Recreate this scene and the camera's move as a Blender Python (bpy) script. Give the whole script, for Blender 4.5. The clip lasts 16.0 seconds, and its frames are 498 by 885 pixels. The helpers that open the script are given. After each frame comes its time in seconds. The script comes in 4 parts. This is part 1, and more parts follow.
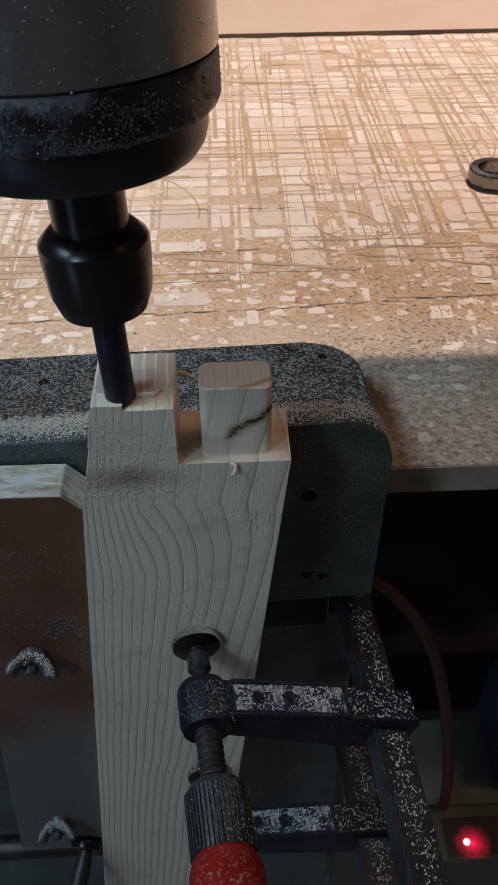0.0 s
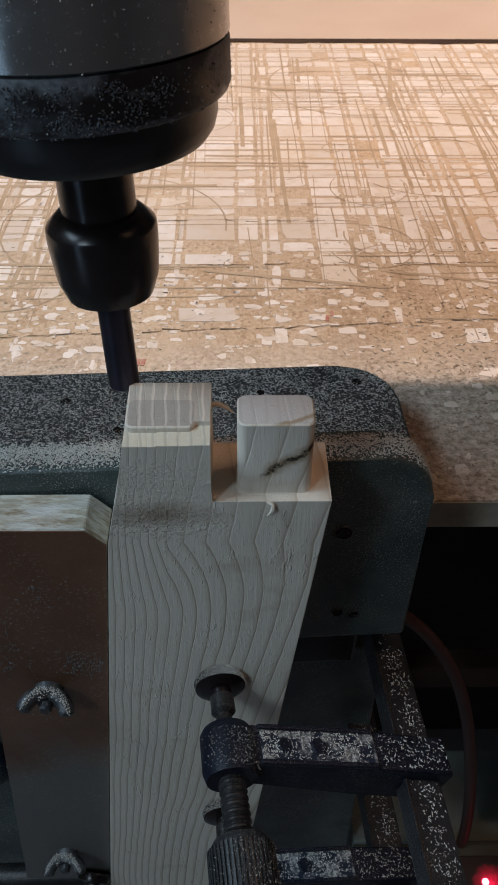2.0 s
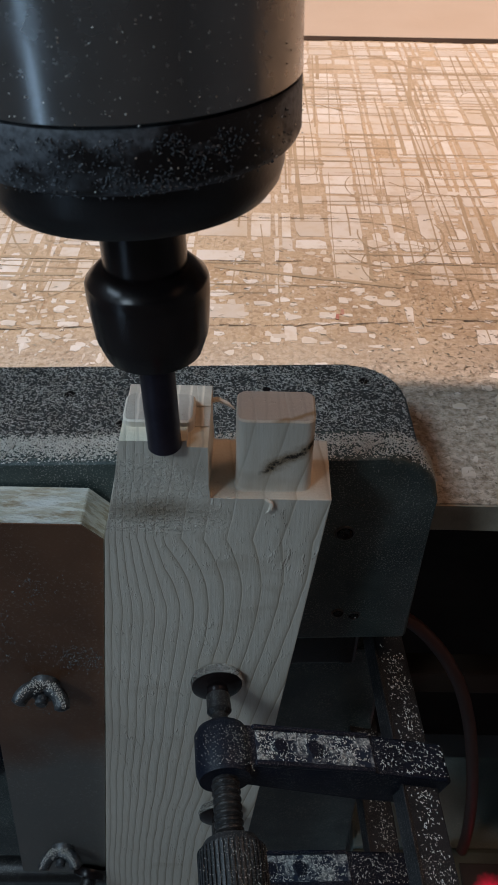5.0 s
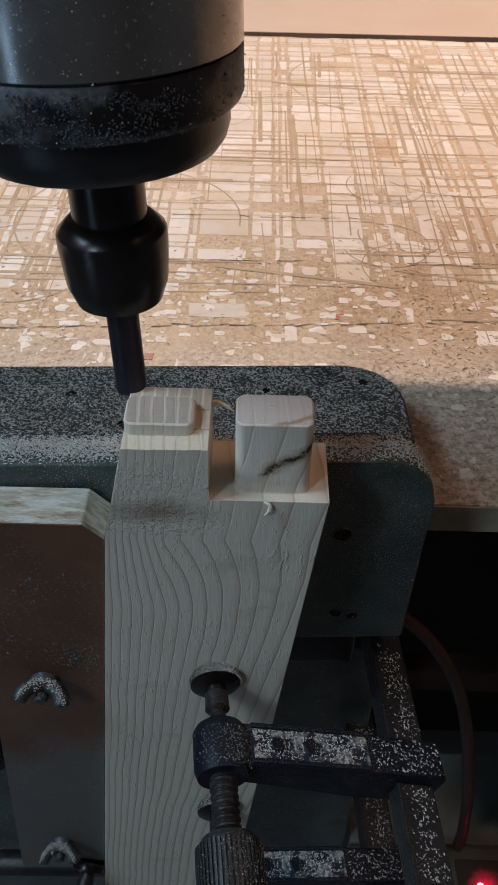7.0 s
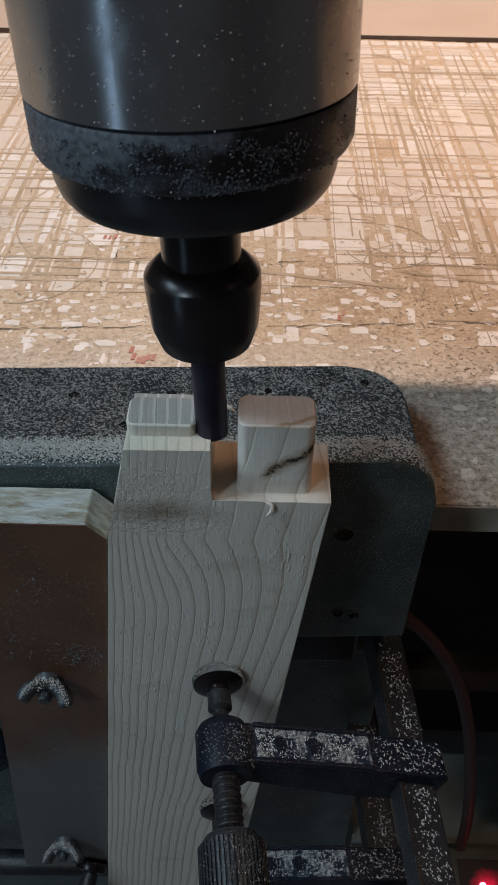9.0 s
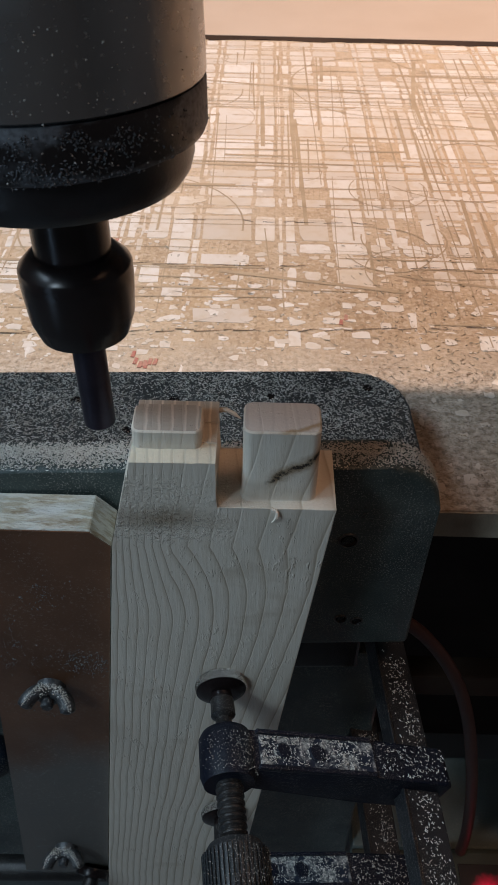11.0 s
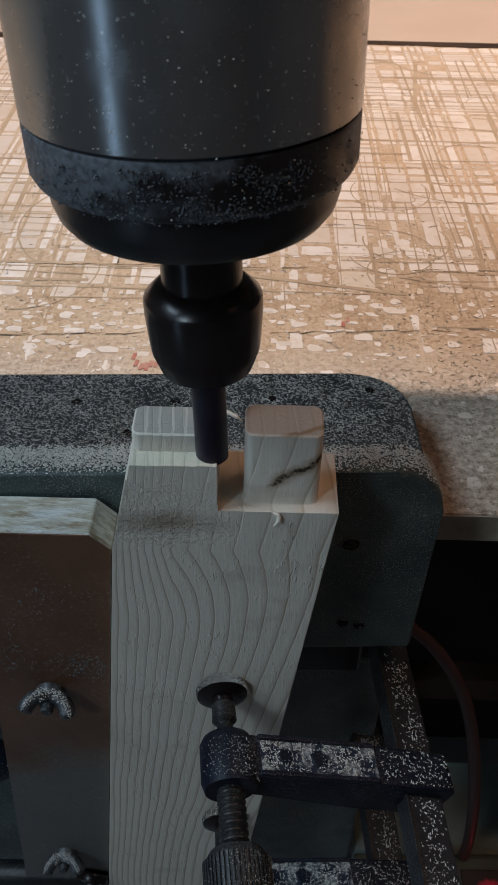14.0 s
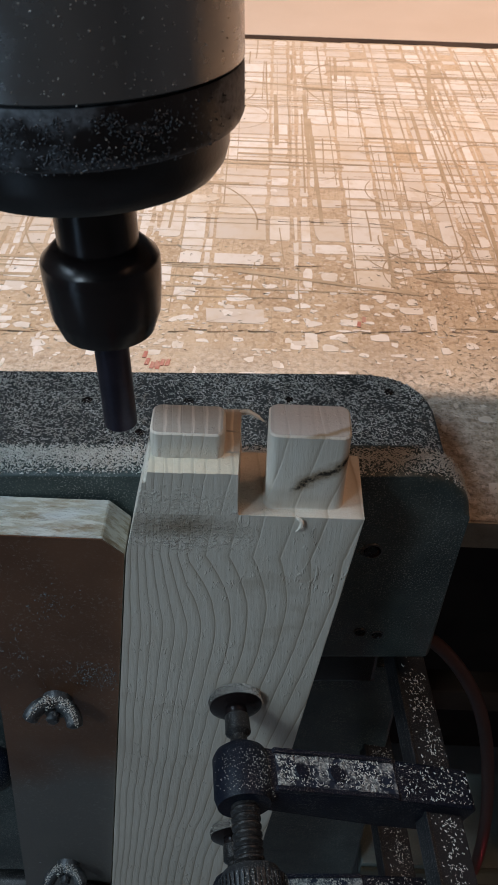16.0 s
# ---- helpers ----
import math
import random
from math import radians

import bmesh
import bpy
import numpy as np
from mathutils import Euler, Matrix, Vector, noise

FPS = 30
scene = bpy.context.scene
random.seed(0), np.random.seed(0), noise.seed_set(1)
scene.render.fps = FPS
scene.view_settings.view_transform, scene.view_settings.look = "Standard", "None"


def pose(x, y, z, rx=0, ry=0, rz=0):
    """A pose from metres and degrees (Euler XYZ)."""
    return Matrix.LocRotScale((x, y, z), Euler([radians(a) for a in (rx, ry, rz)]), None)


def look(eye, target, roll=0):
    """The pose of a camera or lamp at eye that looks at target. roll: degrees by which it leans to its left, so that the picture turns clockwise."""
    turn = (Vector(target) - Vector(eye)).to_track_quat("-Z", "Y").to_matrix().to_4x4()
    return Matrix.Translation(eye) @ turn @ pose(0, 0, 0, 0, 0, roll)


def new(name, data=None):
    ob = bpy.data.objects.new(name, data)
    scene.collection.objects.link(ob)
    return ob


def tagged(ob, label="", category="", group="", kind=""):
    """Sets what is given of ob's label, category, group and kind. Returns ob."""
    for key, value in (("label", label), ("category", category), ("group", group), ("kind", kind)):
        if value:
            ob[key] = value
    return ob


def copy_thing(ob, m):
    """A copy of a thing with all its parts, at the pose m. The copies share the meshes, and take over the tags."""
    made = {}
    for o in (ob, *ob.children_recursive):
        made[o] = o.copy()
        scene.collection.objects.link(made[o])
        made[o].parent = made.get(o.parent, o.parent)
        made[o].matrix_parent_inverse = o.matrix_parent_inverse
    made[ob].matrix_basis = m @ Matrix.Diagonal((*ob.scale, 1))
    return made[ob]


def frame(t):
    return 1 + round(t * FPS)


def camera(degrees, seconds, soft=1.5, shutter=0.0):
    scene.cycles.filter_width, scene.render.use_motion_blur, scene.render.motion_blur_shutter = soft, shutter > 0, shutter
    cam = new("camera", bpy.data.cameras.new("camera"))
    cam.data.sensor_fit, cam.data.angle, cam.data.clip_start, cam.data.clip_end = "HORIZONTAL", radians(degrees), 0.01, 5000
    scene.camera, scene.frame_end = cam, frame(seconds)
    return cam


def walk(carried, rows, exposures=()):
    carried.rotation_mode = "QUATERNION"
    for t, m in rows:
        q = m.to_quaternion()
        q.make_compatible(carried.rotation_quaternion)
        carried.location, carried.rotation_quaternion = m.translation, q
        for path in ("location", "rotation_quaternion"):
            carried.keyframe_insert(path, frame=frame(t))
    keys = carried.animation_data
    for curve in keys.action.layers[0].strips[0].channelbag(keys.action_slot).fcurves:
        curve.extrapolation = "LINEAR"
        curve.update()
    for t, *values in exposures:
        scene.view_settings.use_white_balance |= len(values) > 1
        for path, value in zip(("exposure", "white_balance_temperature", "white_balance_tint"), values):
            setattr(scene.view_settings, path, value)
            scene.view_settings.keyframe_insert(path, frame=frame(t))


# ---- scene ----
cam = camera(32.9, 16.0, soft=1.2)
cam.data.dof.use_dof = True
cam.data.dof.focus_distance, cam.data.dof.aperture_fstop = 0.335, 70.0
PATH = [
    (0, (0.004, 0.007, 0.288), (0.045, 1.499, -1.042), -0.7),
    (0.5, (0.001, 0.012, 0.287), (0.038, 1.506, -1.041), -0.5),
    (1, (0.001, 0.014, 0.288), (0.036, 1.508, -1.041), -0.3),
    (1.5, (-0.004, 0.02, 0.287), (0.027, 1.515, -1.042), 0.1),
    (2, (-0.007, 0.03, 0.285), (0.02, 1.524, -1.043), 0.5),
    (2.5, (-0.004, 0.035, 0.283), (0.012, 1.532, -1.043), 0.7),
    (3, (-0.002, 0.035, 0.282), (0.003, 1.533, -1.044), 0.8),
    (3.5, (0.0, 0.033, 0.282), (-0.003, 1.532, -1.042), 0.8),
    (4, (0.0, 0.032, 0.281), (-0.009, 1.53, -1.045), 0.7),
    (6.5, (-0.004, 0.033, 0.285), (-0.014, 1.519, -1.053), 1.2),
    (7, (-0.001, 0.032, 0.286), (-0.012, 1.516, -1.054), 1.2),
    (7.5, (-0.003, 0.032, 0.286), (-0.016, 1.517, -1.055), 1.2),
    (8, (-0.001, 0.031, 0.286), (-0.016, 1.516, -1.054), 1.2),
    (8.5, (0.0, 0.031, 0.287), (-0.016, 1.516, -1.053), 1.1),
    (9, (-0.001, 0.031, 0.287), (-0.017, 1.516, -1.053), 1.0),
    (11.5, (-0.004, 0.033, 0.288), (-0.012, 1.522, -1.047), 1.3),
    (12, (-0.003, 0.033, 0.288), (-0.013, 1.524, -1.045), 1.3),
    (12.5, (-0.005, 0.033, 0.287), (-0.016, 1.524, -1.046), 1.3),
    (13, (-0.004, 0.034, 0.288), (-0.016, 1.526, -1.044), 1.3),
    (13.5, (-0.004, 0.036, 0.287), (-0.017, 1.528, -1.045), 1.3),
    (14, (-0.004, 0.035, 0.286), (-0.016, 1.526, -1.047), 1.2),
    (14.5, (-0.006, 0.036, 0.285), (-0.019, 1.528, -1.046), 1.1),
    (15, (-0.007, 0.037, 0.285), (-0.017, 1.531, -1.045), 1.3),
    (15.5, (-0.008, 0.037, 0.285), (-0.017, 1.532, -1.043), 1.5),
    (16, (-0.012, 0.044, 0.277), (-0.021, 1.539, -1.051), 2.0),
]
walk(cam, [(t, look(eye, target, roll)) for t, eye, target, roll in PATH], [(0, -0.03), (3, -0.03), (4, -0.07), (6.5, 0.0), (9, -0.02), (11.5, 0.04), (12.5, 0.02), (14, -0.10), (14.5, 0.02), (15, 0.13), (15.5, 0.06), (16, 0.10)])

# ---- world, lights, exposure ----
world = bpy.data.worlds.new("room_air")
scene.world = world
world.use_nodes = True
world.node_tree.nodes["Background"].inputs[0].default_value = (0.90, 0.70, 0.56, 1)
world.node_tree.nodes["Background"].inputs[1].default_value = 0.055


def area_light(name, eye, target, sx, sy, watts, colour, spread=180):
    data = bpy.data.lights.new(name, "AREA")
    data.shape, data.size, data.size_y = "RECTANGLE", sx, sy
    data.energy, data.color, data.spread = watts, colour, radians(spread)
    ob = new(name, data)
    ob.matrix_world = look(eye, target)
    return ob


area_light("bench_lamp_light", (0.45, 1.15, 1.25), (0.15, 0.75, 0.0), 0.03, 0.03, 19.5, (1.0, 0.785, 0.67))
# cool light from the left; its source is unseen, placed by the shadows
area_light("window_light", (-1.00, 0.12, 1.30), (0.0, 0.25, 0.08), 0.52, 0.52, 15.0, (0.60, 0.81, 1.0))
area_light("room_light", (-0.82, -0.72, 1.08), (0.0, 0.25, 0.0), 0.22, 0.22, 4.2, (0.66, 0.86, 1.0))
# added warm fill from the right, stands in for bounce off the lit bench
area_light("ceiling_light", (0.85, 0.32, 1.65), (0.03, 0.26, 0.05), 0.8, 0.6, 5.4, (1.0, 0.58, 0.35))
# tall strip lamp added so the spindle body reflects a narrow blue streak
area_light("door_gap_light", (-0.75, -0.50, 0.35), (-0.03, 0.26, 0.35), 0.045, 1.7, 1.1, (0.45, 0.70, 1.0))
# added broad fill that softly brightens the front faces
area_light("front_window_light", (-1.25, -0.75, 1.05), (0.0, 0.25, 0.05), 1.2, 0.9, 0.9, (0.52, 0.79, 1.0))


# ---- materials ----
class Nodes:
    def __init__(self, name, rough=0.6, metal=0.0, spec=0.5):
        self.mat = bpy.data.materials.new(name)
        self.mat.use_nodes = True
        self.t = self.mat.node_tree
        self.b = self.t.nodes["Principled BSDF"]
        self.b.inputs["Roughness"].default_value = rough
        self.b.inputs["Metallic"].default_value = metal
        self.b.inputs["Specular IOR Level"].default_value = spec
        self.co = self.t.nodes.new("ShaderNodeTexCoord").outputs["Object"]

    def add(self, kind, **kw):
        n = self.t.nodes.new(kind)
        for k, v in kw.items():
            if hasattr(v, "links"):
                self.t.links.new(v, n.inputs[k])
            else:
                n.inputs[k].default_value = v
        return n

    def link(self, a, b):
        self.t.links.new(a, b)

    def mapped(self, scale=(1, 1, 1), rot=(0, 0, 0), loc=(0, 0, 0), src=None):
        return self.add("ShaderNodeMapping", Vector=src or self.co, Scale=scale, Rotation=[radians(a) for a in rot], Location=loc).outputs[0]

    def noise(self, scale, detail=4, rough=0.55, vec=None, dist=0.0):
        return self.add("ShaderNodeTexNoise", Vector=vec or self.co, Scale=scale, Detail=detail, Roughness=rough, Distortion=dist).outputs["Fac"]

    def ramp(self, fac, *stops):
        n = self.add("ShaderNodeValToRGB", Fac=fac)
        e = n.color_ramp.elements
        while len(e) < len(stops):
            e.new(0.5)
        for el, (p, c) in zip(e, stops):
            el.position = p
            el.color = (c, c, c, 1) if isinstance(c, (int, float)) else (*c, 1)
        return n.outputs[0]

    def mix(self, fac, a, b, mode="MIX"):
        n = self.t.nodes.new("ShaderNodeMix")
        n.data_type, n.blend_type = "RGBA", mode
        for sock, v in ((n.inputs[0], fac), (n.inputs[6], a), (n.inputs[7], b)):
            if hasattr(v, "links"):
                self.t.links.new(v, sock)
            elif isinstance(v, (int, float)):
                sock.default_value = v
            else:
                sock.default_value = (*v, 1)
        return n.outputs[2]

    def maths(self, op, a, b=0.0):
        n = self.t.nodes.new("ShaderNodeMath")
        n.operation = op
        for sock, v in zip(n.inputs, (a, b)):
            if hasattr(v, "links"):
                self.t.links.new(v, sock)
            else:
                sock.default_value = v
        return n.outputs[0]

    def colour(self, c):
        if hasattr(c, "links"):
            self.link(c, self.b.inputs["Base Color"])
        else:
            self.b.inputs["Base Color"].default_value = (*c, 1)
        return self

    def rough(self, r):
        self.link(r, self.b.inputs["Roughness"])
        return self

    def bump(self, h, strength=0.3, distance=0.0005):
        n = self.add("ShaderNodeBump", Height=h, Strength=strength, Distance=distance)
        self.link(n.outputs[0], self.b.inputs["Normal"])
        return self


def mottled(name, a, b, scale, rough=0.6, metal=0.0, bump=0.3, fine=900, dist=0.0004, dust=0.0, spec=0.5):
    """Two tones at one scale, fine grain at another, and a dusting of pale wood flour."""
    m = Nodes(name, rough, metal, spec)
    big, small = m.noise(scale, 5), m.noise(fine, 3)
    c = m.mix(m.ramp(big, (0.35, 0.0), (0.65, 1.0)), a, b)
    c = m.mix(m.maths("MULTIPLY", small, 0.35), c, [v * 0.5 for v in a])
    if dust:
        d = m.maths("MULTIPLY", m.ramp(m.noise(fine * 0.9, 2, vec=m.mapped((1, 1, 1), loc=(3, 1, 2))), (0.56, 0.0), (0.64, 1.0)), m.ramp(m.noise(45, 3), (0.35, 0.0), (0.7, dust)))
        c = m.mix(d, c, (0.45, 0.43, 0.40))
        m.rough(m.maths("ADD", m.maths("MULTIPLY", d, 0.4), rough))
    m.colour(c)
    m.bump(m.maths("ADD", small, m.maths("MULTIPLY", big, 0.5)), bump, dist)
    return m.mat


def pine(name="pine_wood", cracked=False, end=None):
    """Pale pine: rings crowd at the left edge, spread to the right and swing left round a knot near the shoulder.
    end: the tone of the end grain, where a piece shows it on top."""
    m = Nodes(name, 0.62, 0, 0.35)
    lean = m.add("ShaderNodeSeparateXYZ", Vector=m.co)
    X, Y, Z = lean.outputs
    add, mul = (lambda p, q: m.maths("ADD", p, q)), (lambda p, q: m.maths("MULTIPLY", p, q))
    s = m.maths("SUBTRACT", X, mul(Z, 0.099))
    s = add(add(s, 0.0600), mul(add(Y, -0.237), 0.10))
    s = add(s, mul(add(m.noise(22, 2, 0.5, vec=m.mapped((0.5, 0.5, 1))), -0.5), 0.004))
    s = add(s, mul(add(m.noise(130, 2, vec=m.mapped((1, 1, 0.45))), -0.5), 0.0007))
    up = m.maths("POWER", m.ramp(mul(Z, 10.0), (0.0, 0.0), (0.52, 1.0)), 1.7)
    near = m.ramp(mul(s, 10.0), (0.42, 1.0), (0.74, 0.0))
    swing = mul(mul(up, m.ramp(mul(s, 10.0), (0.0, 0.0), (0.23, 0.85), (0.50, 0.60), (0.85, 0.10))), 0.020)
    pitch = add(mul(m.ramp(add(Z, 0.25), (0.05, 0.0), (0.45, 1.0)), 0.0014), 0.0029)
    spread = mul(m.maths("LOGARITHM", add(mul(add(s, swing), 15.0), 1.0), math.e), 1.0 / 15.0)
    n = m.maths("DIVIDE", spread, pitch)
    saw = m.maths("FRACT", add(n, 20.0))
    ring = m.ramp(saw, (0.0, 0.05), (0.60, 0.04), (0.86, 0.45), (0.95, 1.0), (1.0, 0.05))
    block = mul(m.ramp(mul(Z, 10.0), (0.50, 0.0), (0.60, 1.0)), near)
    base = m.mix(m.noise(28, 4), (0.64, 0.565, 0.475), (0.74, 0.675, 0.59))
    strength = mul(m.ramp(m.noise(14, 3, vec=m.mapped((1, 1, 0.35))), (0.35, 0.38), (0.65, 0.88)), add(mul(block, -0.65), 1.0))
    c = m.mix(mul(ring, strength), base, (0.31, 0.22, 0.135))
    fibre = m.noise(70, 4, 0.7, vec=m.mapped((14, 14, 1)))
    c = m.mix(mul(m.ramp(fibre, (0.4, 0.0), (0.75, 1.0)), 0.28), c, (0.50, 0.39, 0.26))
    stain = m.ramp(m.noise(22, 3, vec=m.mapped((1, 1, 2.2), loc=(0.3, 0, 0.1))), (0.62, 0.0), (0.74, 0.4))
    c = m.mix(stain, c, (0.40, 0.31, 0.22))
    dist = m.t.nodes.new("ShaderNodeVectorMath")
    dist.operation = "DISTANCE"
    m.link(m.mapped((0.50, 1, 1.7)), dist.inputs[0])
    dist.inputs[1].default_value = (-0.035 * 0.50, 0.237, 0.0665 * 1.7)
    smudge = add(dist.outputs["Value"], mul(m.noise(90, 3), 0.012))
    c = m.mix(m.ramp(smudge, (0.008, 0.72), (0.019, 0.0)), c, (0.22, 0.15, 0.085))
    if end:
        top = m.ramp(m.add("ShaderNodeSeparateXYZ", Vector=m.add("ShaderNodeNewGeometry").outputs["Normal"]).outputs[2], (0.72, 0.0), (0.90, 1.0))
        v = add(mul(add(X, mul(Y, 0.05)), 235.0), mul(m.noise(60, 2), 0.6))
        arc = m.ramp(m.maths("FRACT", add(v, 40.0)), (0.0, 0.0), (0.70, 0.0), (0.86, 1.0), (0.94, 0.9), (1.0, 0.0))
        grain = m.mix(m.noise(500, 3, 0.6), [q * 0.80 for q in end], end)
        grain = m.mix(mul(arc, 0.75), grain, [min(0.86, q * 1.45) for q in end] if end[0] < 0.6 else [q * 0.66 for q in end])
        if cracked:
            grain = m.mix(0.6, grain, end)
        c = m.mix(top, c, grain)
    if cracked:
        d = m.maths("SUBTRACT", Z, mul(X, 0.69))
        d = m.maths("SUBTRACT", d, 0.0815)
        d = add(d, mul(add(m.noise(260, 4, 0.7), -0.5), 0.006))
        d = mul(m.maths("ABSOLUTE", d), 100.0)
        inside = m.ramp(mul(add(X, 0.01), 30.0), (0.30, 0.0), (0.42, 1.0))
        c = m.mix(mul(m.ramp(d, (0.08, 0.8), (0.46, 0.0)), inside), c, (0.27, 0.17, 0.085))
        gap = mul(mul(m.ramp(d, (0.06, 1.0), (0.20, 0.0)), inside), m.ramp(m.noise(700, 3), (0.36, 0.2), (0.56, 1.0)))
        c = m.mix(gap, c, (0.022, 0.016, 0.011))
        vein = m.maths("ABSOLUTE", m.maths("SUBTRACT", add(Y, mul(add(m.noise(200, 3), -0.5), 0.004)), add(mul(X, 0.40), 0.2385)))
        vein = mul(m.ramp(mul(vein, 100.0), (0.03, 0.8), (0.16, 0.0)), m.ramp(mul(add(X, 0.01), 30.0), (0.36, 0.0), (0.55, 1.0)))
        c = m.mix(mul(vein, m.ramp(mul(Z, 8.0), (0.832, 0.0), (0.836, 1.0))), c, (0.36, 0.24, 0.12))
    m.colour(c)
    lump = mul(m.ramp(m.noise(420, 3, 0.6, vec=m.mapped((1.3, 1, 0.5))), (0.58, 0.0), (0.70, 1.0)), m.ramp(m.noise(38, 3), (0.46, 0.10), (0.70, 0.8)))
    h = add(mul(fibre, 0.3), mul(ring, -0.30))
    ragged = mul(add(m.noise(110, 4, 0.65), -0.5), 0.024)
    torn = mul(m.ramp(mul(add(Z, ragged), 10.0), (0.53, 0.0), (0.58, 1.0), (0.66, 1.0), (0.72, 0.45), (0.93, 0.45), (0.96, 0.0)), m.ramp(mul(add(add(X, 0.1), ragged), 8.0), (0.48, 1.0), (0.76, 0.0)))
    torn = mul(torn, m.ramp(m.noise(430, 4, 0.7, vec=m.mapped((0.8, 1, 1.2))), (0.46, 0.0), (0.64, 1.5)))
    m.bump(add(add(h, torn), mul(lump, 0.9)), 0.75, 0.0006)
    return m.mat


def spoil_base():
    m = Nodes("scored_particle_board", 0.75, 0, 0.3)
    stretch = m.mapped((1, 1.3, 1))
    c = m.mix(m.ramp(m.noise(26, 5, 0.6, vec=stretch), (0.36, 0.0), (0.64, 1.0)), (0.47, 0.325, 0.205), (0.60, 0.44, 0.295))
    c = m.mix(m.ramp(m.noise(300, 3), (0.5, 0.0), (0.72, 0.45)), c, (0.34, 0.21, 0.11))
    orange = m.ramp(m.noise(5, 3, vec=m.mapped(loc=(1.7, 0.4, 0))), (0.5, 0.0), (0.7, 0.6))
    c = m.mix(orange, c, (0.60, 0.38, 0.19))
    cell = m.t.nodes.new("ShaderNodeTexVoronoi")
    cell.inputs["Scale"].default_value = 420
    m.link(m.mapped((1.2, 1.0, 1)), cell.inputs["Vector"])
    grit = m.add("ShaderNodeSeparateXYZ", Vector=cell.outputs["Color"]).outputs[0]
    c = m.mix(m.ramp(grit, (0.60, 0.0), (0.95, 0.40)), c, (0.70, 0.57, 0.45))
    c = m.mix(m.ramp(grit, (0.05, 0.50), (0.22, 0.0)), c, (0.30, 0.19, 0.11))
    wear = m.ramp(m.noise(9, 4, vec=m.mapped(loc=(4, 2, 0))), (0.45, 0.0), (0.7, 0.5))
    c = m.mix(wear, c, (0.68, 0.54, 0.41))
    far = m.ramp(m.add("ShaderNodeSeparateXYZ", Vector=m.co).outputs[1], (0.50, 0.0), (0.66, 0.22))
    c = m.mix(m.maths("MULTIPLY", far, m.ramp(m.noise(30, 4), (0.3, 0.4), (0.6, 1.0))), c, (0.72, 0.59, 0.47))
    for ang, sc, width in ((0, 85, 0.05), (90, 95, 0.05), (4, 150, 0.06), (87, 170, 0.06)):
        v = m.mapped(rot=(0, 0, ang))
        x = m.add("ShaderNodeSeparateXYZ", Vector=v).outputs[0]
        x = m.maths("ADD", x, m.maths("MULTIPLY", m.noise(8, 2), 0.004))
        vor = m.t.nodes.new("ShaderNodeTexVoronoi")
        vor.voronoi_dimensions, vor.feature = "1D", "DISTANCE_TO_EDGE"
        vor.inputs["Scale"].default_value = sc
        m.link(x, vor.inputs["W"])
        line = m.ramp(vor.outputs["Distance"], (0.0, 1.0), (width, 0.0))
        c = m.mix(m.maths("MULTIPLY", line, m.ramp(m.noise(14, 2, vec=m.mapped(loc=(ang, sc, 0))), (0.46, 0.0), (0.64, 0.3))), c, (0.30, 0.19, 0.11))
    # greyer pale-and-dark mottling towards the board's front; noise breaks its edge
    yy = m.add("ShaderNodeSeparateXYZ", Vector=m.co).outputs[1]
    yy = m.maths("ADD", yy, m.maths("MULTIPLY", m.noise(24, 3), 0.06))
    front_tone = m.ramp(m.maths("MULTIPLY", yy, 2.0), (0.84, 0.75), (0.95, 0.0))
    streaky = m.noise(170, 5, 0.75, vec=m.mapped((1, 1.2, 1)))
    c = m.mix(front_tone, c, m.mix(m.ramp(streaky, (0.35, 0.0), (0.65, 1.0)), (0.30, 0.225, 0.165), (0.82, 0.73, 0.64)))
    crumbs = m.ramp(m.noise(330, 5, 0.75), (0.50, 0.0), (0.60, 0.85))
    c = m.mix(m.maths("MULTIPLY", crumbs, front_tone), c, (0.14, 0.10, 0.07))
    m.colour(c)
    m.bump(m.noise(420, 4), 0.6, 0.0008)
    return m.mat


def white_layer():
    m = Nodes("white_facing", 0.45)
    r = m.add("ShaderNodeObjectInfo").outputs["Random"]
    isl = m.add("ShaderNodeNewGeometry").outputs["Random Per Island"]
    k = m.maths("FRACT", m.maths("ADD", r, isl))
    c = m.mix(k, (0.68, 0.57, 0.48), (0.86, 0.775, 0.71))
    c = m.mix(m.ramp(m.noise(120, 4), (0.48, 0.0), (0.7, 0.5)), c, (0.62, 0.47, 0.32))
    c = m.mix(m.ramp(m.noise(11, 4, 0.6), (0.48, 0.0), (0.70, 0.55)), c, (0.64, 0.47, 0.30))
    m.colour(c)
    return m.mat


def steel(name="brushed_steel"):
    m = Nodes(name, 0.28, 0.85)
    streak = m.noise(30, 4, 0.6, vec=m.mapped((1, 1, 26)))
    patch = m.noise(40, 4)
    base = m.mix(patch, (0.22, 0.21, 0.205), (0.33, 0.32, 0.315))
    film = m.ramp(m.noise(26, 4, 0.6, vec=m.mapped((1, 1, 0.8), loc=(0.3, 0, 0.2))), (0.50, 0.0), (0.62, 0.55))
    base = m.mix(film, base, (0.27, 0.275, 0.28))
    spots = m.maths("MULTIPLY", m.ramp(m.noise(700, 2), (0.66, 0.0), (0.71, 0.8)), m.ramp(patch, (0.4, 0.1), (0.6, 0.8)))
    m.colour(m.mix(spots, base, (0.50, 0.49, 0.47)))
    m.rough(m.maths("ADD", m.maths("ADD", m.maths("MULTIPLY", streak, 0.10), 0.16), m.maths("ADD", m.maths("MULTIPLY", spots, 0.3), m.maths("MULTIPLY", film, 0.25))))
    m.bump(streak, 0.05, 0.0002)
    return m.mat


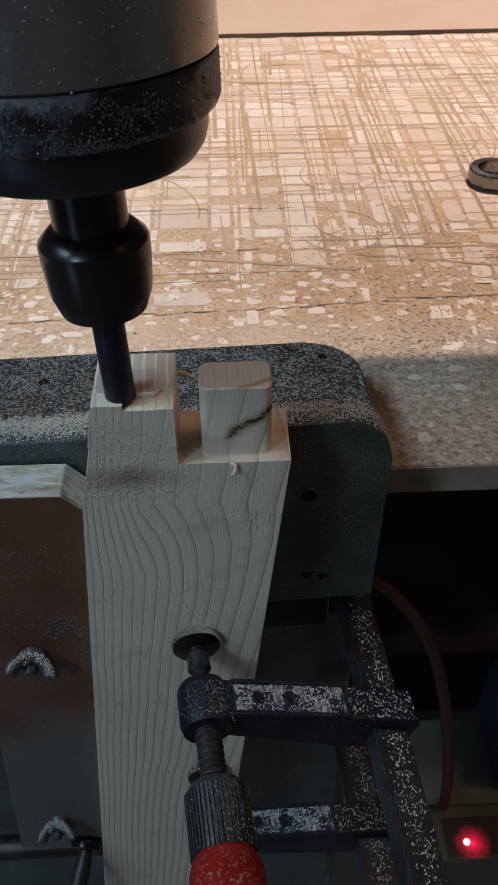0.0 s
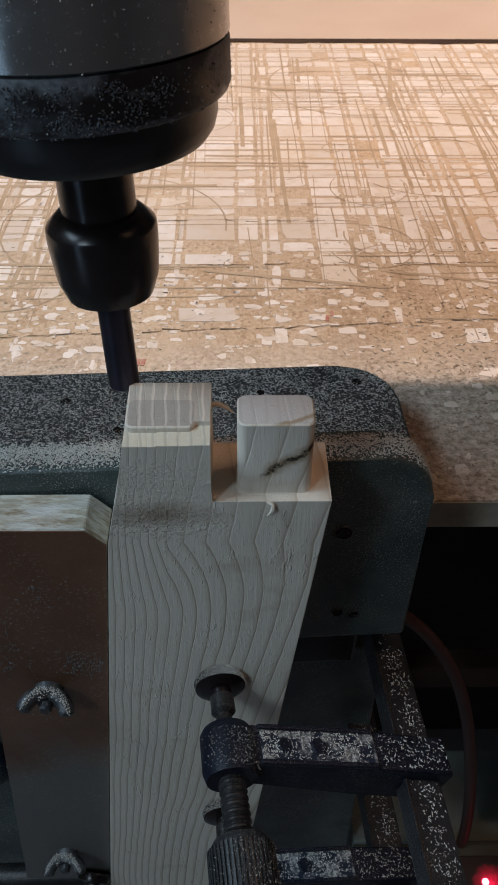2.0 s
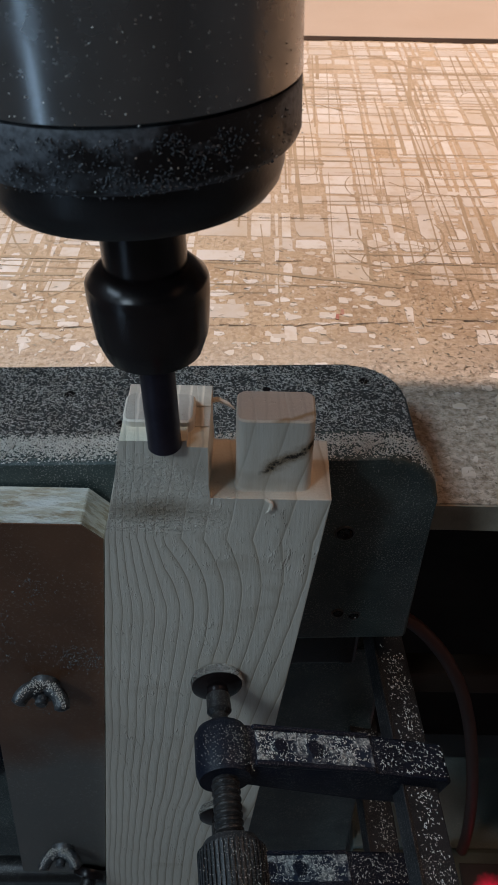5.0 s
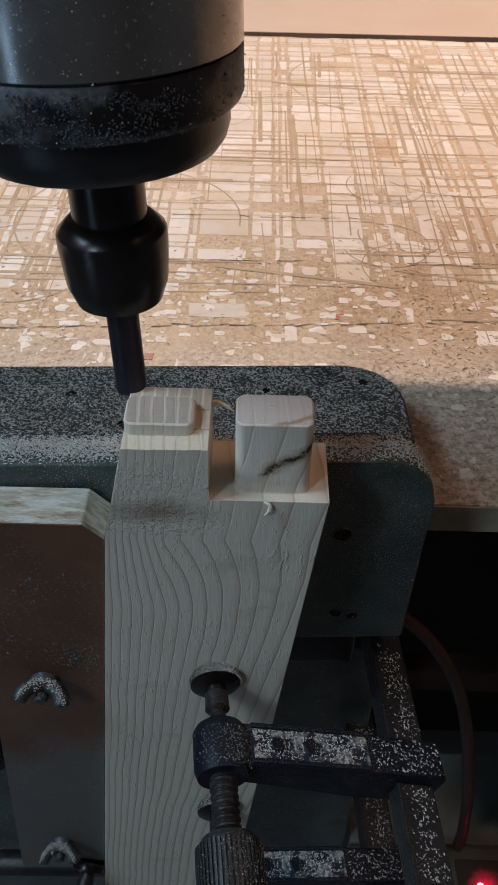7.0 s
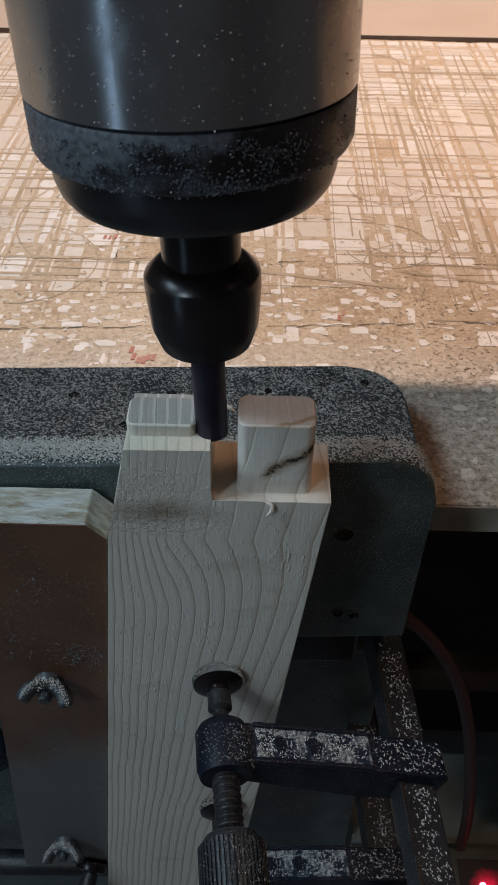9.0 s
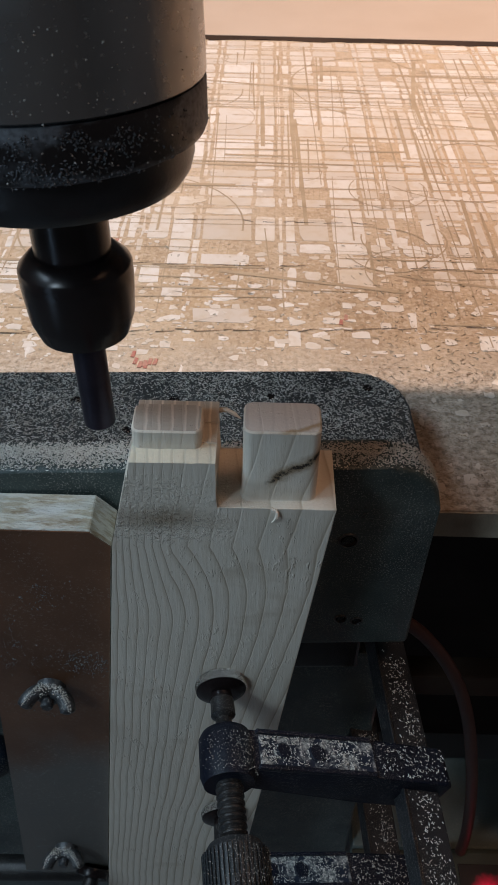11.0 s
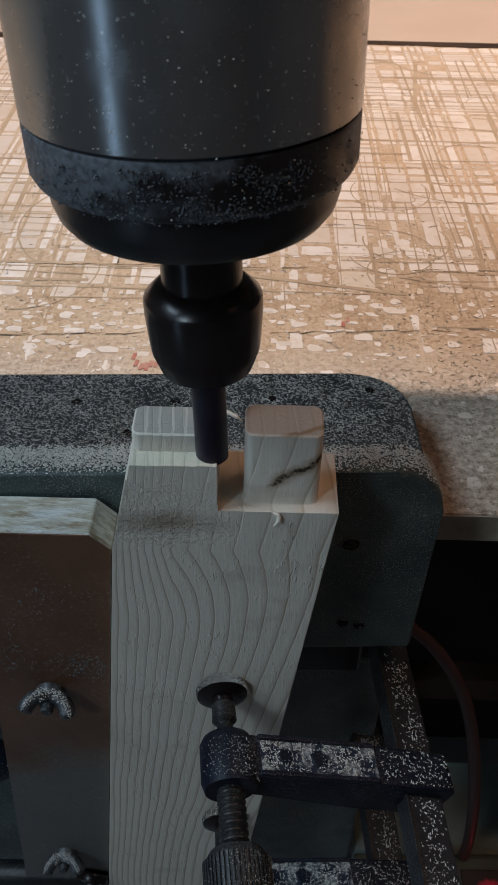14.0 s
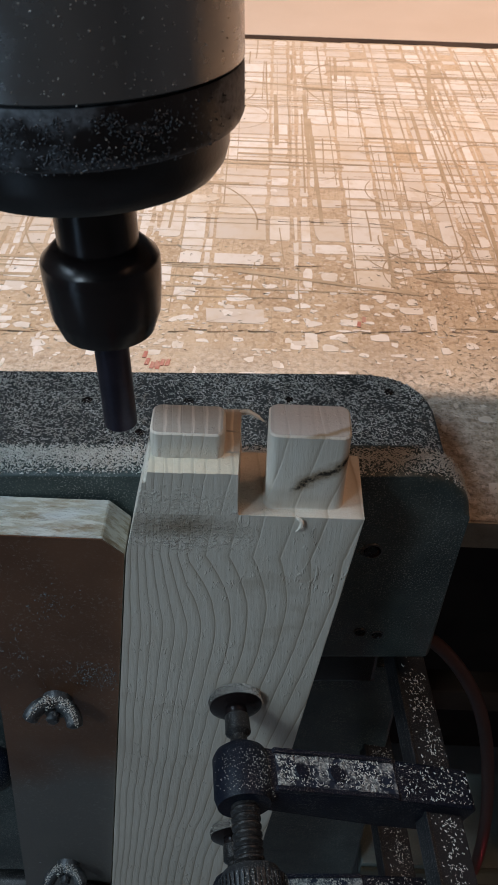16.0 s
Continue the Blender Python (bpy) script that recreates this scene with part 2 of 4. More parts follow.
def dusty_ring():
    m = Nodes("black_anodised_ring", 0.38, 0.1)
    patch = m.ramp(m.noise(34, 3, 0.5, vec=m.mapped((1, 1, 1.6), loc=(0.02, 0.4, 0))), (0.41, 0.0), (0.46, 1.0))
    grain = m.noise(1500, 3)
    c = m.mix(m.maths("MULTIPLY", patch, m.ramp(m.noise(600, 3), (0.35, 0.35), (0.6, 1.0))), (0.013, 0.010, 0.010), (0.095, 0.100, 0.112))
    c = m.mix(m.maths("MULTIPLY", m.ramp(m.noise(620, 2), (0.62, 0.0), (0.70, 0.7)), m.ramp(m.noise(60, 2), (0.4, 0.15), (0.6, 1.0))), c, (0.11, 0.115, 0.125))
    m.colour(c)
    m.rough(m.maths("ADD", 0.30, m.maths("MULTIPLY", patch, 0.3)))
    m.bump(grain, 0.2, 0.0003)
    return m.mat


def film_face():
    """Brown phenolic film, greyer and rougher on its lower half."""
    m = Nodes("brown_film_faced_plywood", 0.36, 0, 0.35)
    c = m.mix(m.ramp(m.noise(24, 5), (0.35, 0.0), (0.65, 1.0)), (0.092, 0.040, 0.021), (0.135, 0.062, 0.034))
    z = m.add("ShaderNodeSeparateXYZ", Vector=m.co).outputs[2]
    z = m.maths("ADD", z, m.maths("MULTIPLY", m.noise(22, 2, vec=m.mapped((1, 1, 0.7))), 0.11))
    greying = m.ramp(m.maths("ADD", m.maths("MULTIPLY", z, 5.0), 1.0), (0.60, 0.75), (0.80, 0.0))
    c = m.mix(greying, c, (0.115, 0.122, 0.118))
    grain = m.noise(900, 3)
    specks = m.maths("MULTIPLY", m.ramp(m.noise(800, 3, 0.7), (0.56, 0.0), (0.68, 0.5)), m.ramp(m.noise(30, 4, 0.6), (0.4, 0.12), (0.65, 1.0)))
    c = m.mix(specks, c, (0.30, 0.28, 0.25))
    m.colour(c)
    m.rough(m.maths("ADD", 0.30, m.maths("MULTIPLY", greying, 0.3)))
    m.bump(grain, 0.12, 0.0003)
    return m.mat


def web_dust():
    m = Nodes("caked_sawdust_on_blue_paint", 0.7, 0, 0.3)
    cake = m.maths("MULTIPLY", m.ramp(m.noise(140, 4, 0.6), (0.46, 0.0), (0.60, 1.0)), m.ramp(m.noise(900, 2), (0.38, 0.2), (0.62, 1.0)))
    m.colour(m.mix(cake, (0.012, 0.018, 0.034), (0.40, 0.40, 0.38)))
    m.bump(m.maths("ADD", cake, m.noise(1200, 2)), 0.5, 0.0005)
    return m.mat


def ply_edge():
    m = Nodes("raw_plywood_edge", 0.8, 0, 0.3)
    layers = m.ramp(m.noise(1.0, 4, 0.65, vec=m.mapped((120, 420, 120))), (0.42, 0.0), (0.58, 1.0))
    c = m.mix(layers, (0.38, 0.33, 0.25), (0.56, 0.53, 0.46))
    c = m.mix(m.ramp(m.noise(60, 4, vec=m.mapped((0.6, 1.5, 1))), (0.46, 0.0), (0.62, 0.7)), c, (0.56, 0.57, 0.56))
    c = m.mix(m.ramp(m.noise(90, 5, 0.7, vec=m.mapped((0.6, 2, 1), loc=(2, 0, 1))), (0.52, 0.0), (0.64, 0.85)), c, (0.24, 0.17, 0.10))
    m.colour(c)
    m.bump(m.maths("ADD", m.noise(300, 4), layers), 0.6, 0.0006)
    return m.mat


CRACKED_PINE = pine("cracked_pine_wood", True, (0.62, 0.57, 0.53))
OLD_END = pine("pine_with_grey_end_grain", False, (0.45, 0.395, 0.34))
FRESH_END = pine("freshly_cut_pine", False, (0.74, 0.66, 0.52))
RIM_END = pine("cut_pine_rim", False, (0.56, 0.49, 0.41))
PINE, SPOIL, WHITE, STEEL = pine(), spoil_base(), white_layer(), steel()
FAR_BOARD = mottled("pale_far_board", (0.62, 0.47, 0.36), (0.68, 0.53, 0.42), 6, 0.6, bump=0.1)
BLACK_STEEL = mottled("blackened_steel", (0.012, 0.008, 0.008), (0.020, 0.014, 0.014), 60, 0.26, 0.3, 0.08)
BLACK_RING = dusty_ring()
BLACK_CAP = mottled("black_cap_steel", (0.011, 0.009, 0.010), (0.026, 0.024, 0.026), 50, 0.34, 0.2, 0.15)
CUTTER = mottled("dark_violet_cutter_steel", (0.030, 0.026, 0.040), (0.05, 0.042, 0.060), 90, 0.38, 0.7, 0.1)
GREEN_IRON = mottled("dark_green_painted_iron", (0.020, 0.033, 0.032), (0.066, 0.086, 0.080), 30, 0.42, 0.0, 0.5, fine=1500, dust=0.6)
GREY_IRON = mottled("grey_cast_iron", (0.026, 0.026, 0.026), (0.055, 0.053, 0.051), 60, 0.6, 0.2, 0.4, dust=0.8)
BLUE_IRON = mottled("dark_blue_clamp_paint", (0.003, 0.0045, 0.011), (0.006, 0.009, 0.020), 70, 0.5, 0.0, 0.3, fine=2000, dust=0.3, spec=0.2)
BAR_STEEL = mottled("dull_bar_steel", (0.018, 0.019, 0.022), (0.038, 0.039, 0.044), 60, 0.4, 0.4, 0.3, fine=1800, dust=0.4)
WEB_DUST = web_dust()
RUSTY = mottled("greasy_thread_steel", (0.018, 0.017, 0.018), (0.04, 0.036, 0.034), 120, 0.38, 0.5, 0.3, fine=2000, dust=0.4)
BLACK_PLASTIC = mottled("black_ribbed_plastic", (0.012, 0.013, 0.015), (0.024, 0.026, 0.030), 80, 0.4, 0.0, 0.2, fine=2000, dust=0.35)
RED_PAINT = mottled("red_lacquered_wood", (0.17, 0.008, 0.007), (0.27, 0.016, 0.012), 40, 0.14, 0.0, 0.1, dust=0.3)
PLY_FACE = film_face()
PLY_EDGE = ply_edge()
ZINC = mottled("dirty_zinc", (0.03, 0.032, 0.036), (0.09, 0.09, 0.092), 160, 0.45, 0.4, 0.4, dust=0.6)
# the shade under the bench, put into a near-black colour
SHADE_BLACK = mottled("shade_black_sheet", (0.036, 0.026, 0.024), (0.055, 0.040, 0.036), 14, 0.8, spec=0.2)
CHIP = mottled("pale_sawdust", (0.52, 0.49, 0.44), (0.64, 0.61, 0.56), 300, 0.8, 0.0, 0.1)
SHAVING = mottled("tan_shavings", (0.50, 0.38, 0.26), (0.66, 0.56, 0.45), 90, 0.8, 0.0, 0.0)
CUT_DUST = mottled("tan_dust_in_cuts", (0.46, 0.33, 0.21), (0.58, 0.43, 0.29), 40, 0.9, 0.0, 0.0)
SLAB_DUST = mottled("dull_sawdust", (0.30, 0.28, 0.25), (0.52, 0.49, 0.45), 120, 0.8, 0.0, 0.1)
FLOUR = mottled("grey_wood_flour", (0.10, 0.105, 0.105), (0.19, 0.195, 0.195), 300, 0.8, 0.0, 0.0)
CAKE = mottled("grey_caked_dust", (0.040, 0.043, 0.050), (0.090, 0.096, 0.108), 300, 0.7, 0.0, 0.1)
DARK_WALL = mottled("grey_workshop_wall", (0.20, 0.21, 0.22), (0.27, 0.28, 0.29), 2, 0.8)
BROWN_RAIL = mottled("dark_brown_timber", (0.040, 0.024, 0.016), (0.07, 0.042, 0.028), 14, 0.7, spec=0.2)
BENCH_EDGE = mottled("grey_worn_board_edge", (0.26, 0.22, 0.17), (0.40, 0.34, 0.26), 60, 0.8, 0.0, 0.6)
GREY_SHELF = mottled("grey_green_painted_board", (0.17, 0.205, 0.19), (0.29, 0.33, 0.31), 16, 0.5, dust=0.4)
OLIVE = mottled("olive_painted_board", (0.07, 0.066, 0.045), (0.11, 0.10, 0.07), 14, 0.6)
HOSE = mottled("brick_red_rubber", (0.060, 0.022, 0.016), (0.088, 0.032, 0.023), 30, 0.5)
NAVY = mottled("navy_plastic", (0.02, 0.03, 0.07), (0.03, 0.045, 0.09), 20, 0.4)
PITCH = mottled("dark_pitch_streak", (0.08, 0.055, 0.035), (0.22, 0.14, 0.08), 260, 0.6)
RED_MARK = mottled("faded_red_crayon", (0.50, 0.16, 0.12), (0.56, 0.32, 0.23), 200, 0.8)


# ---- building helpers ----
def part(name, bm, mat, parent=None, label="", smooth=0.0):
    me = bpy.data.meshes.new(name)
    bmesh.ops.recalc_face_normals(bm, faces=bm.faces)
    bm.to_mesh(me)
    bm.free()
    me.materials.append(mat)
    if smooth:
        me.shade_smooth()
        me.set_sharp_from_angle(angle=radians(smooth))
    ob = new(name, me)
    ob.parent = parent
    if label:
        ob["label"] = label
    return ob


def thing(name, label, category, group="", kind=""):
    return tagged(new(name), label, category, group, kind)


def prism(poly, a, b, axis="y", bevel=0.0, segs=2, bm=None):
    """A flat outline pushed from a to b along an axis. The outline is in the two other axes, in their order."""
    bm = bm or bmesh.new()
    put = {"x": lambda p, d: (d, p[0], p[1]), "y": lambda p, d: (p[0], d, p[1]), "z": lambda p, d: (p[0], p[1], d)}[axis]
    lo = [bm.verts.new(put(p, a)) for p in poly]
    hi = [bm.verts.new(put(p, b)) for p in poly]
    n = len(poly)
    faces = [bm.faces.new(lo), bm.faces.new(hi)] + [bm.faces.new((lo[i], lo[(i + 1) % n], hi[(i + 1) % n], hi[i])) for i in range(n)]
    if bevel:
        edges = list({e for f in faces for e in f.edges})
        bmesh.ops.bevel(bm, geom=edges, offset=bevel, segments=segs, affect="EDGES", profile=0.6)
    return bm


def rect(x0, x1, y0, y1):
    return [(x0, y0), (x1, y0), (x1, y1), (x0, y1)]


def rounded(x0, x1, y0, y1, r, corners="1111", n=6):
    """Rectangle with rounded corners, in the order low-low, high-low, high-high, low-high."""
    out = []
    for (cx, cy, sx, sy, a0), on in zip(((x0, y0, 1, 1, 180), (x1, y0, -1, 1, 270), (x1, y1, -1, -1, 0), (x0, y1, 1, -1, 90)), corners):
        if on == "0":
            out.append((cx, cy))
            continue
        for k in range(n + 1):
            a = radians(a0 + 90 * k / n)
            out.append((cx + sx * r + r * math.cos(a), cy + sy * r + r * math.sin(a)))
    return out


def box(x0, x1, y0, y1, z0, z1, bevel=0.0, bm=None, segs=2):
    return prism(rect(x0, x1, y0, y1), z0, z1, "z", bevel, segs, bm)


def lathe(profile, segs=64, bm=None, centre=(0, 0)):
    """A turned solid round the z axis; profile: (radius, z) from end to end."""
    bm = bm or bmesh.new()
    rings = []
    for r, z in profile:
        if r < 1e-6:
            rings.append([bm.verts.new((centre[0], centre[1], z))])
        else:
            rings.append([bm.verts.new((centre[0] + r * math.cos(2 * math.pi * k / segs), centre[1] + r * math.sin(2 * math.pi * k / segs), z)) for k in range(segs)])
    for a, b in zip(rings, rings[1:]):
        for k in range(segs):
            j = (k + 1) % segs
            q = [a[k % len(a)], a[j % len(a)], b[j % len(b)], b[k % len(b)]]
            q = list(dict.fromkeys(q))
            if len(q) > 2:
                bm.faces.new(q)
    return bm


def tube(points, radius, segs=14, bm=None):
    """radius: one number, or one for each point."""
    bm = bm or bmesh.new()
    pts = [Vector(p) for p in points]
    rings = []
    for i, p in enumerate(pts):
        d = (pts[min(i + 1, len(pts) - 1)] - pts[max(i - 1, 0)]).normalized()
        side = d.cross(Vector((0, 1, 0.13))).normalized()
        up = d.cross(side)
        r = radius[i] if isinstance(radius, list) else radius
        rings.append([bm.verts.new(p + r * (math.cos(2 * math.pi * k / segs) * side + math.sin(2 * math.pi * k / segs) * up)) for k in range(segs)])
    for a, b in zip(rings, rings[1:]):
        for k in range(segs):
            bm.faces.new((a[k], a[(k + 1) % segs], b[(k + 1) % segs], b[k]))
    bm.faces.new(rings[0]), bm.faces.new(rings[-1])
    return bm


def curve_points(pts, n=8):
    out = []
    P = [Vector(p) for p in pts]
    P = [2 * P[0] - P[1]] + P + [2 * P[-1] - P[-2]]
    for i in range(1, len(P) - 2):
        for k in range(n):
            t = k / n
            a, b, c, d = P[i - 1], P[i], P[i + 1], P[i + 2]
            out.append(0.5 * (2 * b + (c - a) * t + (2 * a - 5 * b + 4 * c - d) * t * t + (3 * b - a - 3 * c + d) * t ** 3))
    out.append(P[-2])
    return out


def flakes(name, count, where, parent, seed, long=(0.0008, 0.0022), label="", mat=None):
    """Loose slivers of wood lying on a surface: where(rng) gives a point and a normal, or None."""
    rng = random.Random(seed)
    verts, faces = [], []
    while count > 0:
        count -= 1
        hit = where(rng)
        if hit is None:
            continue
        p, nrm = Vector(hit[0]), Vector(hit[1])
        side = nrm.orthogonal().normalized()
        a = rng.uniform(0, 2 * math.pi)
        d = (side * math.cos(a) + nrm.cross(side) * math.sin(a)).normalized()
        w = nrm.cross(d)
        l, h = rng.uniform(*long) / 2, rng.uniform(0.00012, 0.00032)
        tip = rng.uniform(0, 0.0004)
        i = len(verts)
        bend = w * rng.uniform(-0.5, 0.5) * l
        verts += [p - d * l + bend, p - w * h, p + w * h, p + d * l + bend + nrm * tip, p + nrm * (h * 1.6)]
        faces += [(i, i + 1, i + 4), (i, i + 4, i + 2), (i + 3, i + 4, i + 1), (i + 3, i + 2, i + 4)]
    me = bpy.data.meshes.new(name)
    me.from_pydata(verts, [], faces)
    me.materials.append(mat or CHIP)
    ob = new(name, me)
    ob.parent = parent
    return tagged(ob, label or "pale loose sawdust slivers", "sawdust" if parent is None else "", "", "stuff")


# ---- the room ----
def room():
    for nm, bm, mat in (
        ("floor", box(-2.2, 2.2, -2.2, 2.8, -0.96, -0.90), DARK_WALL),
        ("ceiling", box(-2.2, 2.2, -2.2, 2.8, 2.0, 2.06), DARK_WALL),
        ("wall_west", box(-2.26, -2.2, -2.2, 2.8, -0.9, 2.0), DARK_WALL),
        ("wall_east", box(2.2, 2.26, -2.2, 2.8, -0.9, 2.0), DARK_WALL),
        ("wall_north", box(-2.26, 2.26, 2.8, 2.86, -0.9, 2.0), DARK_WALL),
        ("wall_south", box(-2.26, 2.26, -2.26, -2.2, -0.9, 2.0), DARK_WALL),
    ):
        tagged(part(nm, bm, mat), "plain grey workshop " + nm.split("_")[0], nm.split("_")[0], "", "structure")


room()

# unseen slab added overhead, only to shade the vise and the bench's front
beam = thing("overhead_beam", "unseen dark slab added above the vise to cast its shade", "machine beam")
part("beam_box", box(-0.22, 0.95, 0.345, 0.588, 0.31, 0.33, 0.003), BLACK_PLASTIC, beam)


# ---- bench ----
FRONT = 0.309


def bench():
    b = thing("workbench", "scored tan particle board bench top with remnants of white facing", "workbench", "", "")
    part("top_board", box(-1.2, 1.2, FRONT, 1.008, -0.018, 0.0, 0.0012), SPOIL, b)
    part("front_edge", box(-1.2, 1.2, FRONT - 0.0012, FRONT - 0.0002, -0.0172, -0.0008), BENCH_EDGE, b, "grey worn board edge")
    far = thing("far_board", "smooth pale pinkish plywood board behind the scored board", "board")
    gap = bmesh.new()
    rng = random.Random(3)
    x, lip = -0.6, [(-0.6, 1.0195)]
    while x < 0.7:
        lip.append((x, 1.0060 + rng.gauss(0, 0.0018)))
        x += rng.uniform(0.004, 0.02)
    part("dark_gap", prism(lip + [(0.7, 1.0195)], -0.0175, 0.0006, "z", 0, 1, gap), BROWN_RAIL, b, "dark brown ragged gap")
    part("panel", box(-1.2, 1.2, 1.020, 2.2, -0.018, 0.001, 0.001), FAR_BOARD, far)
    return b


BENCH = bench()


def score_lines(lo, hi, step, rng):
    v, out = lo, []
    while v < hi:
        out.append(v)
        v += step * rng.choice((0.35, 0.5, 0.8, 1.0, 1.0, 1.5, 2.2))
    return out


def white_patches():
    """What is left of the bench's white facing between the score lines: chipped rectangles and small flakes."""
    rng = random.Random(7)
    xs = score_lines(-0.34, 0.42, 0.0165, rng)
    ys = score_lines(0.318, 1.006, 0.0170, rng)
    verts, faces, near = [], [], []

    def patch(x0, x1, y0, y1, chip):
        own = len(near) < 300 and -0.13 < x0 < 0.24 and 0.40 < y0 < 0.66 and x1 - x0 > 0.005 and y1 - y0 > 0.004
        c = []
        w, h = x1 - x0, y1 - y0
        for px, py, sx, sy in ((x0, y0, 1, 1), (x1, y0, -1, 1), (x1, y1, -1, -1), (x0, y1, 1, -1)):
            k1, k2 = rng.uniform(0, chip), rng.uniform(0, chip)
            a, b2 = (px + sx * w * k1, py), (px, py + sy * h * k2)
            c += [b2, a] if sx * sy > 0 else [a, b2]
        lift = rng.uniform(0.00010, 0.00030)
        top = [(p[0] + rng.gauss(0, 0.0004), p[1] + rng.gauss(0, 0.0004), lift) for p in c]
        n = len(top)
        if own:
            me = bpy.data.meshes.new("facing_patch")
            me.from_pydata(top + [(p[0], p[1], -0.0001) for p in top], [], [tuple(range(n))] + [(k, n + k, n + (k + 1) % n, (k + 1) % n) for k in range(n)])
            me.materials.append(WHITE)
            ob = new("facing_patch", me)
            ob.parent = BENCH
            near.append(ob)
            return
        i = len(verts)
        verts.extend(top + [(p[0], p[1], -0.0001) for p in top])
        faces.append(tuple(range(i, i + n)))
        for k in range(n):
            faces.append((i + k, i + n + k, i + n + (k + 1) % n, i + (k + 1) % n))

    for x0, x1 in zip(xs, xs[1:]):
        for y0, y1 in zip(ys, ys[1:]):
            mid = ((x0 + x1) / 2, (y0 + y1) / 2)
            deep = min(1.0, max(0.0, (mid[1] - 0.42) / 0.24))
            keep = (0.42 if mid[1] > 0.41 else 0.30) + 0.62 * min(1.0, 1.6 * deep)
            keep += 0.65 * noise.noise((mid[0] * 9, mid[1] * 7, 0.3)) * (0.4 + 0.6 * deep)
            if rng.random() > keep:
                continue
            g = rng.uniform(0.0006, 0.0024)
            if rng.random() < 1.0 - 1.3 * deep:
                s = rng.uniform(0.15, 0.42)
                cx, cy = rng.uniform(x0, x1), rng.uniform(y0, y1)
                patch(cx - (x1 - x0) * s / 2, cx + (x1 - x0) * s / 2, cy - (y1 - y0) * s / 2, cy + (y1 - y0) * s / 2, 0.45)
            else:
                patch(x0 + g, x1 - g, y0 + g, y1 - g, rng.choice((0.05, 0.12, 0.3)))
    for _ in range(3000):
        x, y = rng.uniform(-0.3, 0.36), rng.uniform(0.315, 0.66)
        if noise.noise((x * 14, y * 14, 2.0)) < -0.05 or (y < 0.41 and rng.random() < 0.6):
            continue
        s, q = 0.0006 + 0.0026 * rng.random() ** 2.0, rng.uniform(0.6, 1.9)
        patch(x - s * q, x + s * q, y - s, y + s, 0.6)
    me = bpy.data.meshes.new("white_facing")
    me.from_pydata(verts, [], faces)
    me.materials.append(WHITE)
    ob = new("white_facing", me)
    ob.parent = BENCH
    tagged(ob, "white facing left in chipped patches", "", "", "stuff")


white_patches()


def bench_marks():
    rng = random.Random(17)
    for y, tilt, gap in ((0.4535, 0.06, 0.1), (0.529, 0.015, 0.45), (0.591, 0.0, 0.6)):
        verts, faces, x = [], [], -0.20
        while x < 0.26:
            step = rng.uniform(0.004, 0.014)
            if rng.random() > gap:
                y0, y1 = y + tilt * x + rng.gauss(0, 0.0009), y + tilt * (x + step) + rng.gauss(0, 0.0009)
                w, i = rng.uniform(0.0002, 0.0007), len(verts)
                verts += [(x, y0 - w, 0.00043), (x + step, y1 - w * 0.4, 0.00043), (x + step, y1 + w * 0.4, 0.00043), (x, y0 + w, 0.00043)]
                faces.append((i, i + 1, i + 2, i + 3))
            x += step
        me = bpy.data.meshes.new("crack")
        me.from_pydata(verts, [], faces)
        me.materials.append(PITCH)
        ob = new("crack", me)
        ob.parent = BENCH
        tagged(ob, "dark crack along the board", "", "", "stuff")
    for x, y, n in ((-0.104, 0.5576, 3), (-0.0736, 0.4205, 3), (-0.064, 0.4180, 4), (0.0488, 0.4657, 2)):
        bm = bmesh.new()
        for k in range(n):
            a, b = x + rng.gauss(0, 0.0022), y + rng.gauss(0, 0.0022)
            prism([(a - 0.0012, b - 0.0028), (a + 0.0010, b - 0.0030), (a + 0.0016, b + 0.0026), (a - 0.0004, b + 0.0030)], 0.0, 0.00046 + 0.00004 * k, "z", 0, 1, bm)
        part("red_mark", bm, RED_MARK, BENCH, "faded red crayon mark")


bench_marks()


